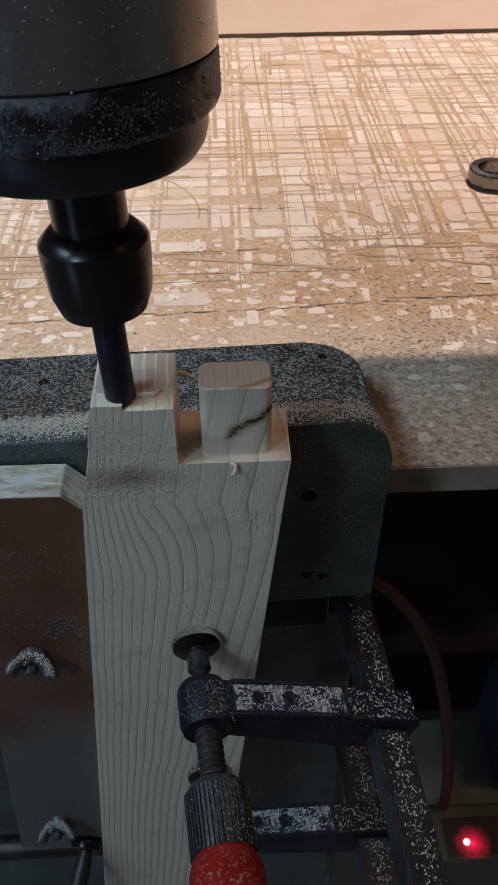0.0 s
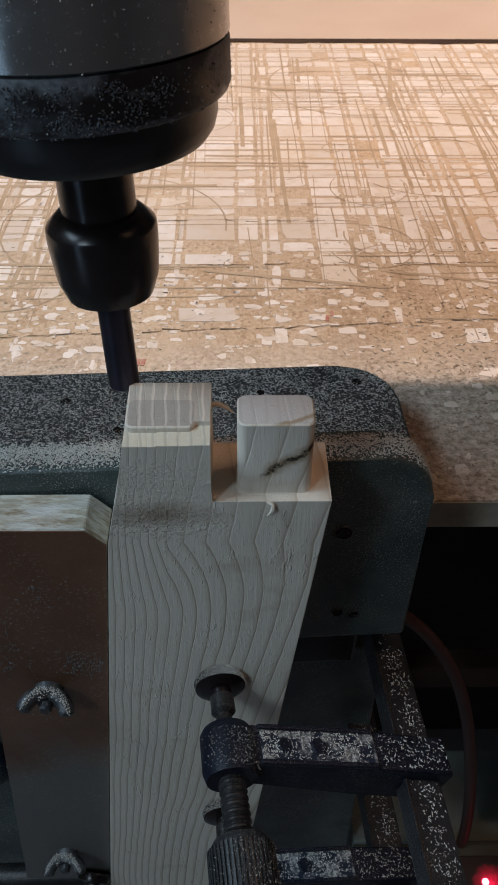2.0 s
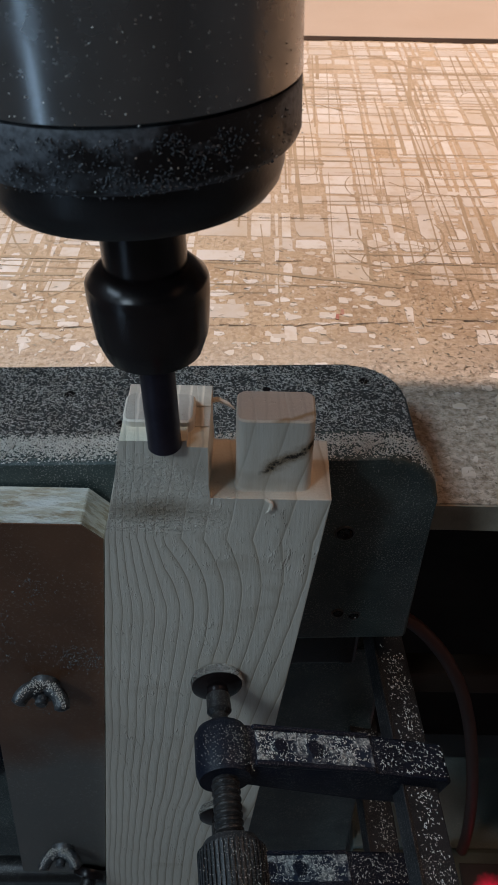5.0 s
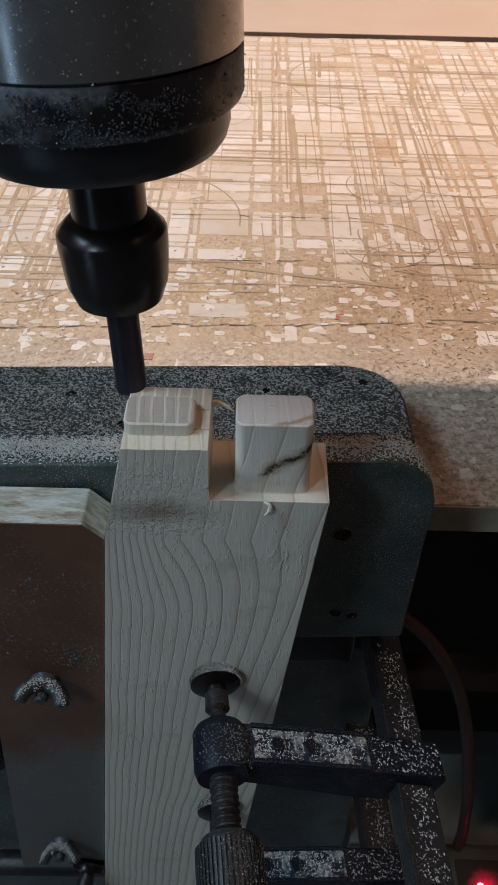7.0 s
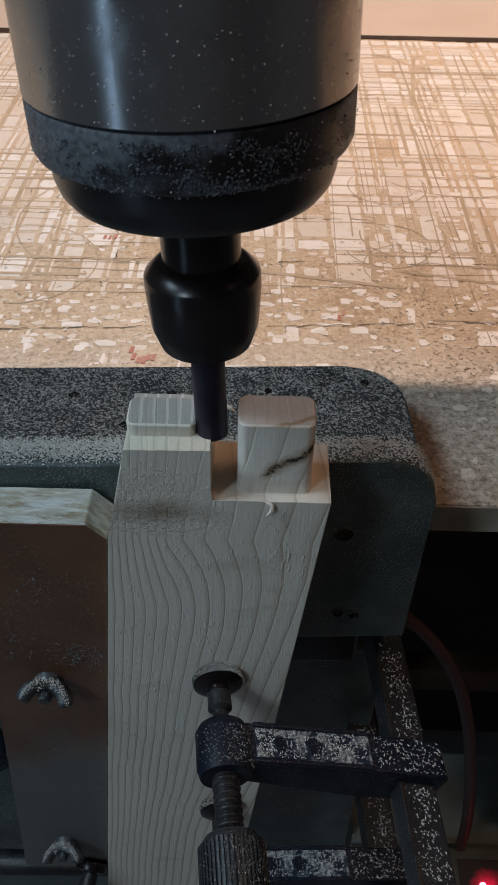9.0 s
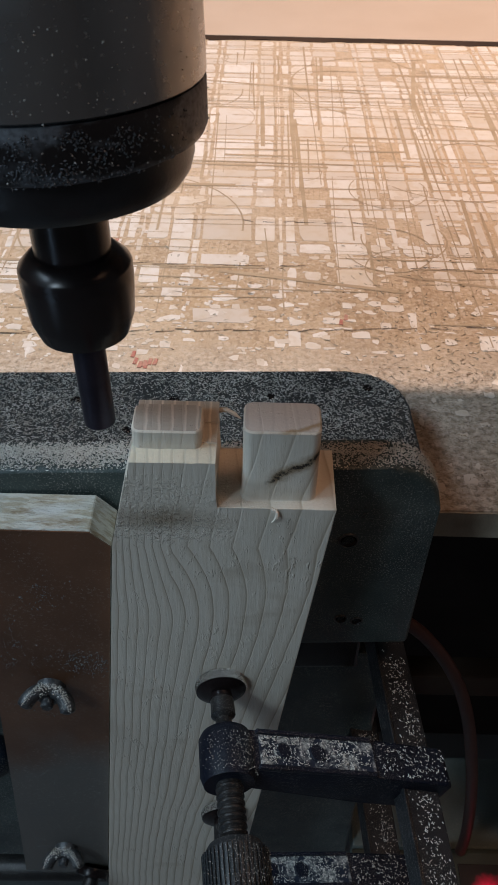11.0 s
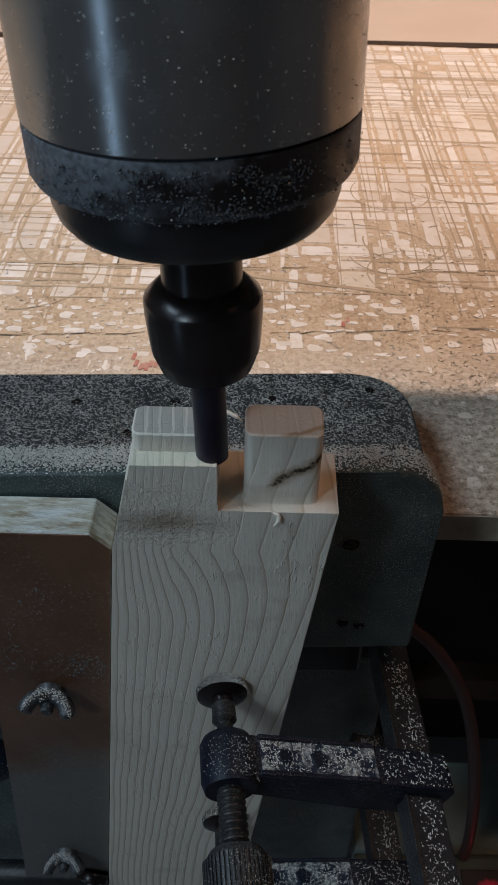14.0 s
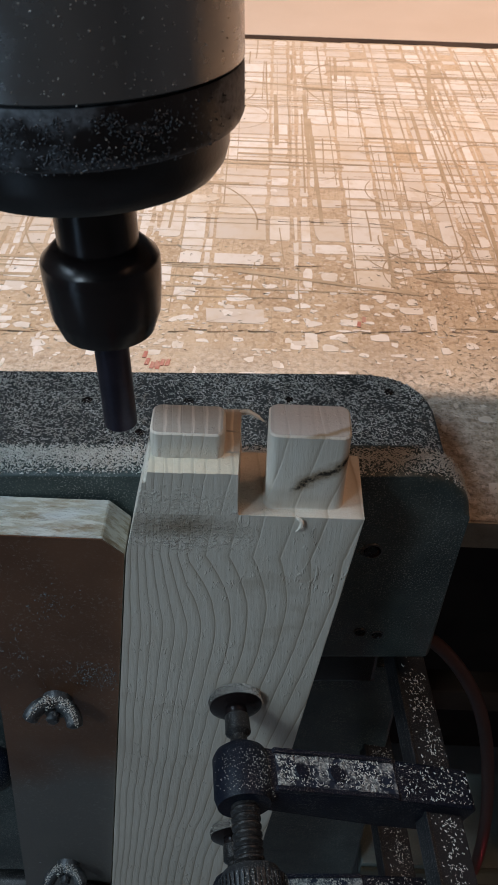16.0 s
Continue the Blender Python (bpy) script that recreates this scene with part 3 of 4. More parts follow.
def scored_lines():
    """Shallow cuts and arcs that cross the white facing, filled with tan dust."""
    rng = random.Random(23)
    verts, faces = [], []

    def strip(pts, w):
        lift = rng.uniform(0.00033, 0.00040)
        for k, (a, b) in enumerate(zip(pts, pts[1:])):
            d = Vector((b[0] - a[0], b[1] - a[1])).normalized() * w / 2
            i = len(verts)
            verts.extend([(a[0] - d.y, a[1] + d.x, lift), (a[0] + d.y, a[1] - d.x, lift), (b[0] + d.y, b[1] - d.x, lift), (b[0] - d.y, b[1] + d.x, lift)])
            faces.append((i, i + 1, i + 2, i + 3))

    for _ in range(48):
        cx, cy, r = rng.uniform(-0.25, 0.32), rng.uniform(0.5, 1.0), rng.choice((0.008, 0.015, 0.03, 0.05, 0.08))
        a0, span = rng.uniform(0, 6.28), rng.uniform(1.2, 5.0)
        pts = [(cx + r * math.cos(a0 + span * k / 24), cy + r * math.sin(a0 + span * k / 24)) for k in range(25)]
        strip([p for p in pts if p[1] < 1.004], rng.uniform(0.0006, 0.0015))
    for count, wide, low, slant in ((230, (0.0004, 0.0018), 0.44, 1.5), (90, (0.0016, 0.0040), 0.50, 7.0)):
        for _ in range(count):
            x, y, l = rng.uniform(-0.3, 0.36), rng.uniform(low, 0.95), rng.uniform(0.04, 0.22)
            a = rng.choice((0, 90, 90, 0, 90)) + rng.choice((rng.gauss(0, 1.2), rng.gauss(0, 1.2), rng.gauss(0, slant)))
            dx, dy = math.cos(radians(a)) * l, math.sin(radians(a)) * l
            if y + dy < 1.004:
                strip([(x, y), (x + dx * 0.5 + rng.gauss(0, 0.0004), y + dy * 0.5), (x + dx, y + dy)], rng.uniform(*wide))
    me = bpy.data.meshes.new("score_line")
    me.from_pydata(verts, [], faces)
    me.materials.append(CUT_DUST)
    ob = new("score_line", me)
    ob.parent = BENCH
    tagged(ob, "tan dust-filled score cuts and arcs", "", "", "stuff")


scored_lines()


def on_bench(rng):
    x, y = rng.uniform(0.066, 0.30), rng.triangular(0.312, 0.52, 0.34)
    if rng.random() < 0.35:
        x, y = rng.uniform(-0.22, 0.30), rng.uniform(0.39, 0.56)
    return None if x < 0.078 and y < 0.386 else ((x, y, 0.0004), (rng.gauss(0, 0.15), rng.gauss(0, 0.15), 1))


flakes("shaving_litter", 3000, on_bench, BENCH, 61, (0.0012, 0.0050), "loose curled shavings and crumbs", SHAVING)
flakes("board_litter", 240, on_bench, BENCH, 62, (0.0010, 0.0036), "dark crumbs of board", PITCH)


# ---- vise ----
def vise():
    v = thing("vise", "dark green cast iron vise strewn with sawdust", "vise")
    part("rear_slab", prism(rounded(-0.40, 0.0715, 0.2868, 0.383, 0.028, "0010"), 0.0005, 0.0245, "z", 0.0012), GREY_IRON, v, "grey speckled flat slab")
    jaw = part("front_jaw", prism(rounded(-0.40, 0.0675, -0.0525, 0.0635, 0.022, "0010", 8), 0.269, 0.2865, "y", 0.0035, 3), GREEN_IRON, v, smooth=35)
    for x, z, r in ((0.032, 0.0225, 0.0022), (0.0335, -0.0315, 0.0015), (0.041, -0.0335, 0.0015)):
        bm = lathe([(0, 0), (r, 0), (r * 1.35, 0.0006), (r * 1.5, 0.0), (r * 1.5, -0.001)], 20)
        ob = part("bolt_hole", bm, BLACK_STEEL, jaw, "dark bolt hole")
        ob.matrix_basis = pose(x, 0.2690, z, 90, 0, 0)
        rim = part("worn_rim", lathe([(r * 1.5, 0.0), (r * 1.62, 0.0007), (r * 1.9, 0.0004), (r * 2.05, -0.0003)], 20), ZINC, jaw, "worn bare metal rim")
        rim.matrix_basis = pose(x, 0.2690, z, 90, 0, 0)
    part("apron", box(-0.30, 0.069, 0.296, 0.306, -0.62, -0.100, 0.002), GREEN_IRON, v, "dark green apron plate")
    part("guide", box(-0.02, 0.050, 0.286, 0.298, -0.098, -0.0540, 0.002), BLACK_STEEL, v)
    for x, y in ((-0.0925, 0.3605), (-0.0445, 0.3605), (0.0035, 0.3625), (0.0525, 0.3690), (-0.0660, 0.3375)):
        bm = lathe([(0, 0.0004), (0.0018, 0.0004), (0.0026, 0.0)], 16)
        ob = part("screw_hole", bm, BLACK_STEEL, v, "small dark hole")
        ob.matrix_basis = pose(x, y, 0.0246)
    v.matrix_basis = Matrix.Translation((0.05, 0.383, 0)) @ pose(0, 0, 0, 0, 0, 2.6) @ Matrix.Translation((-0.05, -0.383, 0))
    return v


VISE = vise()


def on_slab(rng):
    x, y = rng.uniform(-0.17, 0.0705), rng.uniform(0.288, 0.382)
    if x > 0.045 and y > 0.355 and (x - 0.0435) ** 2 + (y - 0.355) ** 2 > 0.0275 ** 2:
        return None
    if noise.noise((x * 60, y * 60, 0)) < rng.uniform(-0.9, 0.3):
        return None
    return (x, y, 0.0247), (rng.gauss(0, 0.1), rng.gauss(0, 0.1), 1)


def on_jaw(rng):
    x, y = rng.uniform(-0.16, 0.0715), rng.triangular(0.269, 0.286, 0.281)
    if x > 0.0 and rng.random() < 0.35:
        return None
    z = 0.0637 if x < 0.0505 else 0.0415 + math.sqrt(max(0, 0.0222 ** 2 - (x - 0.0505) ** 2))
    return (x - 0.005, y, z), (rng.gauss(0, 0.2), rng.gauss(0, 0.2), 1)


flakes("slab_sawdust", 26000, on_slab, VISE, 3, (0.0008, 0.0026), "", SLAB_DUST)
flakes("jaw_sawdust", 13500, on_jaw, VISE, 4, (0.0006, 0.0018))


def on_jaw_face(rng):
    x = rng.uniform(0.015, 0.0665)
    z = 0.060 - abs(rng.gauss(0, 0.03))
    if z < -0.05 or noise.noise((x * 70, z * 70, 4)) < 0.05:
        return None
    return (x, 0.2689, z), (0, -1, 0.2)


flakes("face_sawdust", 1100, on_jaw_face, VISE, 5, (0.0002, 0.0011), "", FLOUR)


# ---- workpiece ----
LEAN_X = 0.099
YF, YB = 0.237, 0.2682


def edge_l(z):
    return -0.0543 + LEAN_X * (z - 0.055)


def edge_r(z):
    return 0.0262 + LEAN_X * (z - 0.074)


def rounded_tower(x0, x1, y0, y1, z0, z1, r, foot, n=6):
    """A tenon with rounded corners and a small cove where it meets its shoulder."""
    bm = bmesh.new()
    rings = []
    steps = [(foot * (1 - math.sin(a)), z0 + foot * (1 - math.cos(a))) for a in (0.0, 0.5, 1.0, math.pi / 2)] + [(0, z1 - 0.0006), (-0.0006, z1)]
    for grow, z in steps:
        rings.append([bm.verts.new((x, y, z)) for x, y in rounded(x0 - grow, x1 + grow, y0 - grow, y1 + grow, r + grow, n=n)])
    for a, b in zip(rings, rings[1:]):
        for k in range(len(a)):
            j = (k + 1) % len(a)
            bm.faces.new((a[k], a[j], b[j], b[k]))
    bm.faces.new(rings[-1]), bm.faces.new(rings[0])
    return bm


LEFT_TOP = edge_l(0.0972) + 0.0050          # the board's left edge at its top, pared back by the cutter
RIGHT_TOP = -0.0163
FLUSH = 0.1017
TENON = (-0.0450, -0.0212, 0.2440, 0.2590)  # the low tenon's sides


def workpiece():
    w = thing("workpiece", "pale pine board with two freshly routed tenons, clamped upright", "wooden board")
    outline = [(edge_l(-0.33), -0.33), (edge_r(-0.33), -0.33), (edge_r(0.0735), 0.0735), (RIGHT_TOP, 0.0728), (RIGHT_TOP, 0.0870), (edge_l(0.0870) + 0.0039, 0.0870)]
    outline.append((edge_l(0.052), 0.052))
    bm = prism(outline, YF, YB, "y")
    bmesh.ops.bevel(bm, geom=list(bm.edges), offset=0.0005, segments=2, affect="EDGES", profile=0.6)
    part("board_body", bm, PINE, w)
    part("tenon", rounded_tower(-0.0072, 0.0190, 0.2412, 0.2575, 0.0728, 0.1050, 0.0034, 0.0012), CRACKED_PINE, w, "square pine tenon with a dark pitch crack", smooth=40)
    x0, x1, y0, y1 = TENON
    part("tenon", rounded_tower(x0, x1, y0, y1, 0.0860, 0.1018, 0.0030, 0.0004), OLD_END, w, "low half-cut pine tenon with grey end grain", smooth=40)
    # torn splinters on the shoulder's front edge and at the low tenon's back corner
    part("splinter", tube(curve_points([(0.0030, 0.2372, 0.0730), (0.0052, 0.2362, 0.0722), (0.0050, 0.2355, 0.0700), (0.0034, 0.2352, 0.0680)], 4), [0.0008] * 9 + [0.0006, 0.0005, 0.0004, 0.0002], 6), PINE, w, "torn pale splinter")
    part("splinter", tube(curve_points([(RIGHT_TOP - 0.002, 0.2678, 0.0905), (RIGHT_TOP + 0.0016, 0.2670, 0.0930), (RIGHT_TOP + 0.0052, 0.2655, 0.0925), (RIGHT_TOP + 0.0080, 0.2650, 0.0905)], 4), [0.0010] * 6 + [0.0008] * 4 + [0.0005, 0.0004, 0.0002], 6), PINE, w, "torn curled splinter")
    return w


WORK = workpiece()


def waste_strips():
    """The rim round the low tenon, in pieces that go down as the cutter mills their tops away."""
    x0, x1, y0, y1 = TENON
    xs = [LEFT_TOP, LEFT_TOP + 0.011, LEFT_TOP + 0.022, RIGHT_TOP]
    f, k = YF - 0.00006, YB + 0.00006
    front = [((xs[i] - (0.00006 if i == 0 else 0), xs[i + 1] + (0.00006 if i == 2 else 0), f, y0 + 0.0030)) for i in range(3)]
    rest = [(x1 - 0.003, RIGHT_TOP + 0.00006, y0 + 0.0030, y1 - 0.002), (LEFT_TOP, RIGHT_TOP + 0.00005, y1 - 0.002, k), (LEFT_TOP - 0.00006, x0 + 0.003, y0 + 0.0030, y1 - 0.002)]
    out = []
    for bx in front + rest:
        bm = box(*bx, FLUSH - 0.0190, FLUSH)
        for v in bm.verts:
            if v.co.z < 0.09 and v.co.x < LEFT_TOP + 0.001:
                v.co.x -= 0.0034
        ob = part("shoulder", bm, FRESH_END if bx in front else RIM_END, WORK, "freshly milled pale shoulder round the low tenon")
        out.append(ob)
    return out


SHOULDERS = waste_strips()


# ---- plywood fence with wing nuts ----
def fence():
    f = thing("fence", "brown film-faced plywood fence with a raw pale edge", "plywood fence")
    xr = lambda z: edge_l(z) - 0.0012
    xl = lambda z: -0.1085 + 0.092 * (z - 0.052)
    face = [(xl(-0.262), -0.262), (xr(-0.262), -0.262), (xr(0.045), 0.045), (xr(0.045) - 0.0075, 0.0532), (xl(0.0532), 0.0532)]
    part("sheet", prism(face, 0.2425, 0.2612, "y", 0.0004, 1), PLY_EDGE, f, "raw plywood edge")
    part("film", prism([(x, z - (0.0005 if i > 2 else 0)) for i, (x, z) in enumerate(face)], 0.2419, 0.2424, "y"), PLY_FACE, f, "dark brown film face")
    return f


FENCE = fence()


def wing_nut(m):
    w = thing("wing_nut", "dusty zinc wing nut on a bolt in the fence", "wing nut", "wing nuts on the fence")
    part("boss", lathe([(0, 0), (0.0066, 0), (0.0060, 0.004), (0.0046, 0.0070), (0, 0.0070)], 24), ZINC, w, smooth=40)
    part("bolt", lathe([(0, 0.0), (0.0028, 0.0), (0.0028, 0.0105), (0.0022, 0.0112), (0, 0.0112)], 18), ZINC, w, smooth=40)
    arc = curve_points([(0.0008, 0.0034, 0.0052), (0.0052, 0.0030, 0.0056), (0.0084, 0.0012, 0.0084), (0.0098, -0.0004, 0.0125)], 5)
    n = len(arc) - 1
    for s in (-1, 1):
        radii = [0.0025 + 0.0012 * math.sin(0.8 * math.pi * i / n) for i in range(n)] + [0.0014]
        part("wing", tube([(s * p[0], p[1], p[2]) for p in arc], radii, 12), ZINC, w, smooth=60)

    def on_nut(rng):
        p, s = rng.choice(arc[:-2]), rng.choice((-1, 1))
        a = rng.gauss(0, 0.5)
        out = Vector((0.3 * s * a, math.cos(a), math.sin(a)))
        return Vector((s * p[0] + rng.uniform(-0.001, 0.001), p[1], p[2])) + out * 0.0036, out

    flakes("nut_sawdust", 420, on_nut, w, 21, (0.0004, 0.0011))
    w.matrix_basis = m
    return w


def on_fence(rng):
    x, z = rng.uniform(-0.125, -0.062), rng.uniform(-0.24, 0.05)
    near = math.exp(-((z + 0.032) / 0.024) ** 2) * (1.0 if x < -0.075 else 0.75)
    if 1.6 * noise.noise((x * 34, z * 34, 9)) + 0.5 * noise.noise((x * 170, z * 170, 2)) + rng.gauss(0, 0.25) < 0.95 - 0.80 * near or x > edge_l(z) - 0.002:
        return None
    return (x, 0.2418, z), (0, -1, 0.1)


flakes("fence_sawdust", 17000, on_fence, FENCE, 31, (0.0002, 0.0010), "", FLOUR)


NUT = wing_nut(pose(-0.0925, 0.2419, -0.052, 90, 12, 0))
copy_thing(NUT, pose(-0.108, 0.2419, -0.226, 90, -8, 0))


# ---- F clamps ----
def f_clamp():
    """In its own space: the screw runs along -y from the pad at the origin; the arm runs along +x; the bar runs along y."""
    c = thing("f_clamp", "dark blue bar clamp with a red handle, dusted with sawdust", "clamp", "bar clamps on the workpiece")
    turn = pose(0, 0, 0, 90, 0, 0)

    def turned(name, prof, mat, parent, label="", segs=40):
        bm = lathe(prof, segs)
        bm.transform(turn)
        return part(name, bm, mat, parent, label, smooth=35)

    turned("pad", [(0, 0.0), (0.0106, 0.0), (0.0113, 0.0016), (0.0108, 0.0042), (0.0078, 0.0060), (0.0045, 0.0064), (0.0045, 0.011), (0, 0.011)], BLACK_STEEL, c, "round black swivel pad")
    turned("ball_neck", [(0, 0.009), (0.0050, 0.009), (0.0052, 0.0162), (0.0044, 0.0170), (0.0033, 0.0178), (0.0036, 0.0205), (0.0050, 0.0225), (0.0058, 0.028), (0, 0.028)], RUSTY, c)
    prof, y = [(0, 0.026)], 0.026
    while y < 0.082:
        prof += [(0.0046, y), (0.0056, y + 0.0010), (0.0056, y + 0.0018), (0.0046, y + 0.0028)]
        y += 0.0030
    prof += [(0, y)]
    turned("screw", prof, RUSTY, c, "greasy threaded screw", 32)
    collar = bmesh.new()
    n = 44
    for i in range(n * 2):
        a0, a1 = math.pi * i / n, math.pi * (i + 1) / n
        r = 0.0128 if i % 2 else 0.0119
        q = [(r * math.cos(a), -y, r * math.sin(a)) for y in (0.0735, 0.098) for a in ((a0, a1) if y < 0.08 else (a1, a0))]
        collar.faces.new([collar.verts.new(p) for p in q])
        r2 = 0.0119 if i % 2 else 0.0128
        collar.faces.new([collar.verts.new(p) for p in ((r * math.cos(a1), -0.0735, r * math.sin(a1)), (r2 * math.cos(a1), -0.0735, r2 * math.sin(a1)), (r2 * math.cos(a1), -0.098, r2 * math.sin(a1)), (r * math.cos(a1), -0.098, r * math.sin(a1)))])
    handle = turned("handle", [(0, 0.0975), (0.0118, 0.0975), (0.0140, 0.104), (0.0143, 0.112), (0.0130, 0.130), (0.0122, 0.150), (0.0130, 0.172), (0.0118, 0.186), (0.006, 0.191), (0, 0.1915)], RED_PAINT, c, "glossy red lacquered handle", 48)
    ferrule = turned("ferrule", [(0, 0.0700), (0.0100, 0.0700), (0.0122, 0.0735), (0.0119, 0.098), (0, 0.098)], BLACK_PLASTIC, c, "black ribbed ferrule")
    part("ribs", collar, BLACK_PLASTIC, ferrule)
    arm = part("arm", prism([(-0.006, -0.0065), (0.008, -0.0070), (0.064, -0.0105), (0.098, -0.0110), (0.1010, -0.008), (0.1010, 0.010), (0.098, 0.0125), (0.064, 0.0115), (0.008, 0.0080), (-0.006, 0.0075)], -0.043, -0.026, "y", 0.0020, 3), BLUE_IRON, c, "dark blue cast arm", smooth=35)
    turned("arm_boss", [(0, 0.0222), (0.0062, 0.0222), (0.0098, 0.0246), (0.0112, 0.0272), (0.0114, 0.0425), (0.0102, 0.0462), (0, 0.0462)], BLUE_IRON, arm)
    for y0, y1 in ((-0.0432, -0.0412), (-0.0278, -0.0258)):
        part("web_rim", prism([(0.010, 0.0070), (0.062, 0.0110), (0.062, 0.0132), (0.010, 0.0096)], y0, y1, "y", 0.0006), BLUE_IRON, arm, "dark blue raised rim")
    part("web", prism([(0.011, 0.0070), (0.0625, 0.0110), (0.0625, 0.0122), (0.011, 0.0084)], -0.0411, -0.0279, "y"), WEB_DUST, arm, "recessed web caked with pale sawdust")
    for x, r in ((0.0215, 0.0036), (0.0365, 0.0042)):
        part("web_boss", lathe([(0, 0.0), (r, 0.0), (r, 0.0014), (r * 0.8, 0.0022), (0, 0.0022)], 20, None, (x, -0.0345)), BLUE_IRON, arm, "dark blue round boss", smooth=35).location.z = 0.0068 + 0.075 * (x - 0.008)
    skew = Matrix.Translation((0.088, -0.035, 0)) @ pose(0, 0, 0, 0, 0, -3.0) @ Matrix.Translation((-0.088, 0.035, 0))
    for name, bm, label in (("bar", box(0.0800, 0.0970, -0.30, 0.070, -0.0050, 0.0050, 0.0007), "dull steel bar strewn with sawdust"), ("bar_lip", box(0.0788, 0.0799, -0.30, 0.070, 0.0030, 0.0056, 0.0003), "")):
        bm.transform(skew)
        part(name, bm, BAR_STEEL, c, label)

    def on_arm(rng):
        if rng.random() < 0.8:
            x = rng.uniform(0.011, 0.060)
            return None if noise.noise((x * 110, 1, 5)) < rng.uniform(-0.35, 0.15) else ((x, rng.uniform(-0.0408, -0.0282), 0.0088 + 0.0036 * (x - 0.008) / 0.052), (0, 0, 1))
        return (rng.uniform(0.064, 0.098), rng.uniform(-0.042, -0.027), 0.0127), (0, 0, 1)

    def on_bar(rng):
        y = rng.uniform(-0.29, 0.05)
        if -0.044 < y < -0.025 or noise.noise((y * 50, 7, 1)) < rng.uniform(-0.8, 0.7):
            return None
        return skew @ Vector((rng.triangular(0.0805, 0.0966, 0.090), y, 0.0052)), (0, 0, 1)

    def on_round(rng):
        a, y = rng.triangular(0.0, math.pi, math.pi / 2), rng.choice((rng.uniform(0.0002, 0.0045), rng.uniform(0.0002, 0.0045), rng.uniform(0.0002, 0.0045), rng.uniform(0.029, 0.045), rng.uniform(0.074, 0.0975)))
        r = 0.0112 if y < 0.01 else 0.0116 if y < 0.06 else 0.0129
        d = Vector((math.cos(a), 0, math.sin(a)))
        return d * r + Vector((0, -y, 0)), d

    flakes("arm_sawdust", 900, on_arm, c, 11, (0.0004, 0.0020))
    flakes("bar_sawdust", 2800, on_bar, c, 12, (0.0003, 0.0018))
    flakes("round_sawdust", 1600, on_round, c, 13, (0.0001, 0.0005))
    return c


CLAMP = f_clamp()
CLAMP.matrix_basis = pose(-0.0153, YF - 0.0003, -0.037, 0, 0, 7.0) @ pose(0, 0, 0, 0, 22, 0)
copy_thing(CLAMP, pose(-0.0153, YF - 0.0003, -0.160, 0, 0, 7.0) @ pose(0, 0, 0, 0, 16, 0))


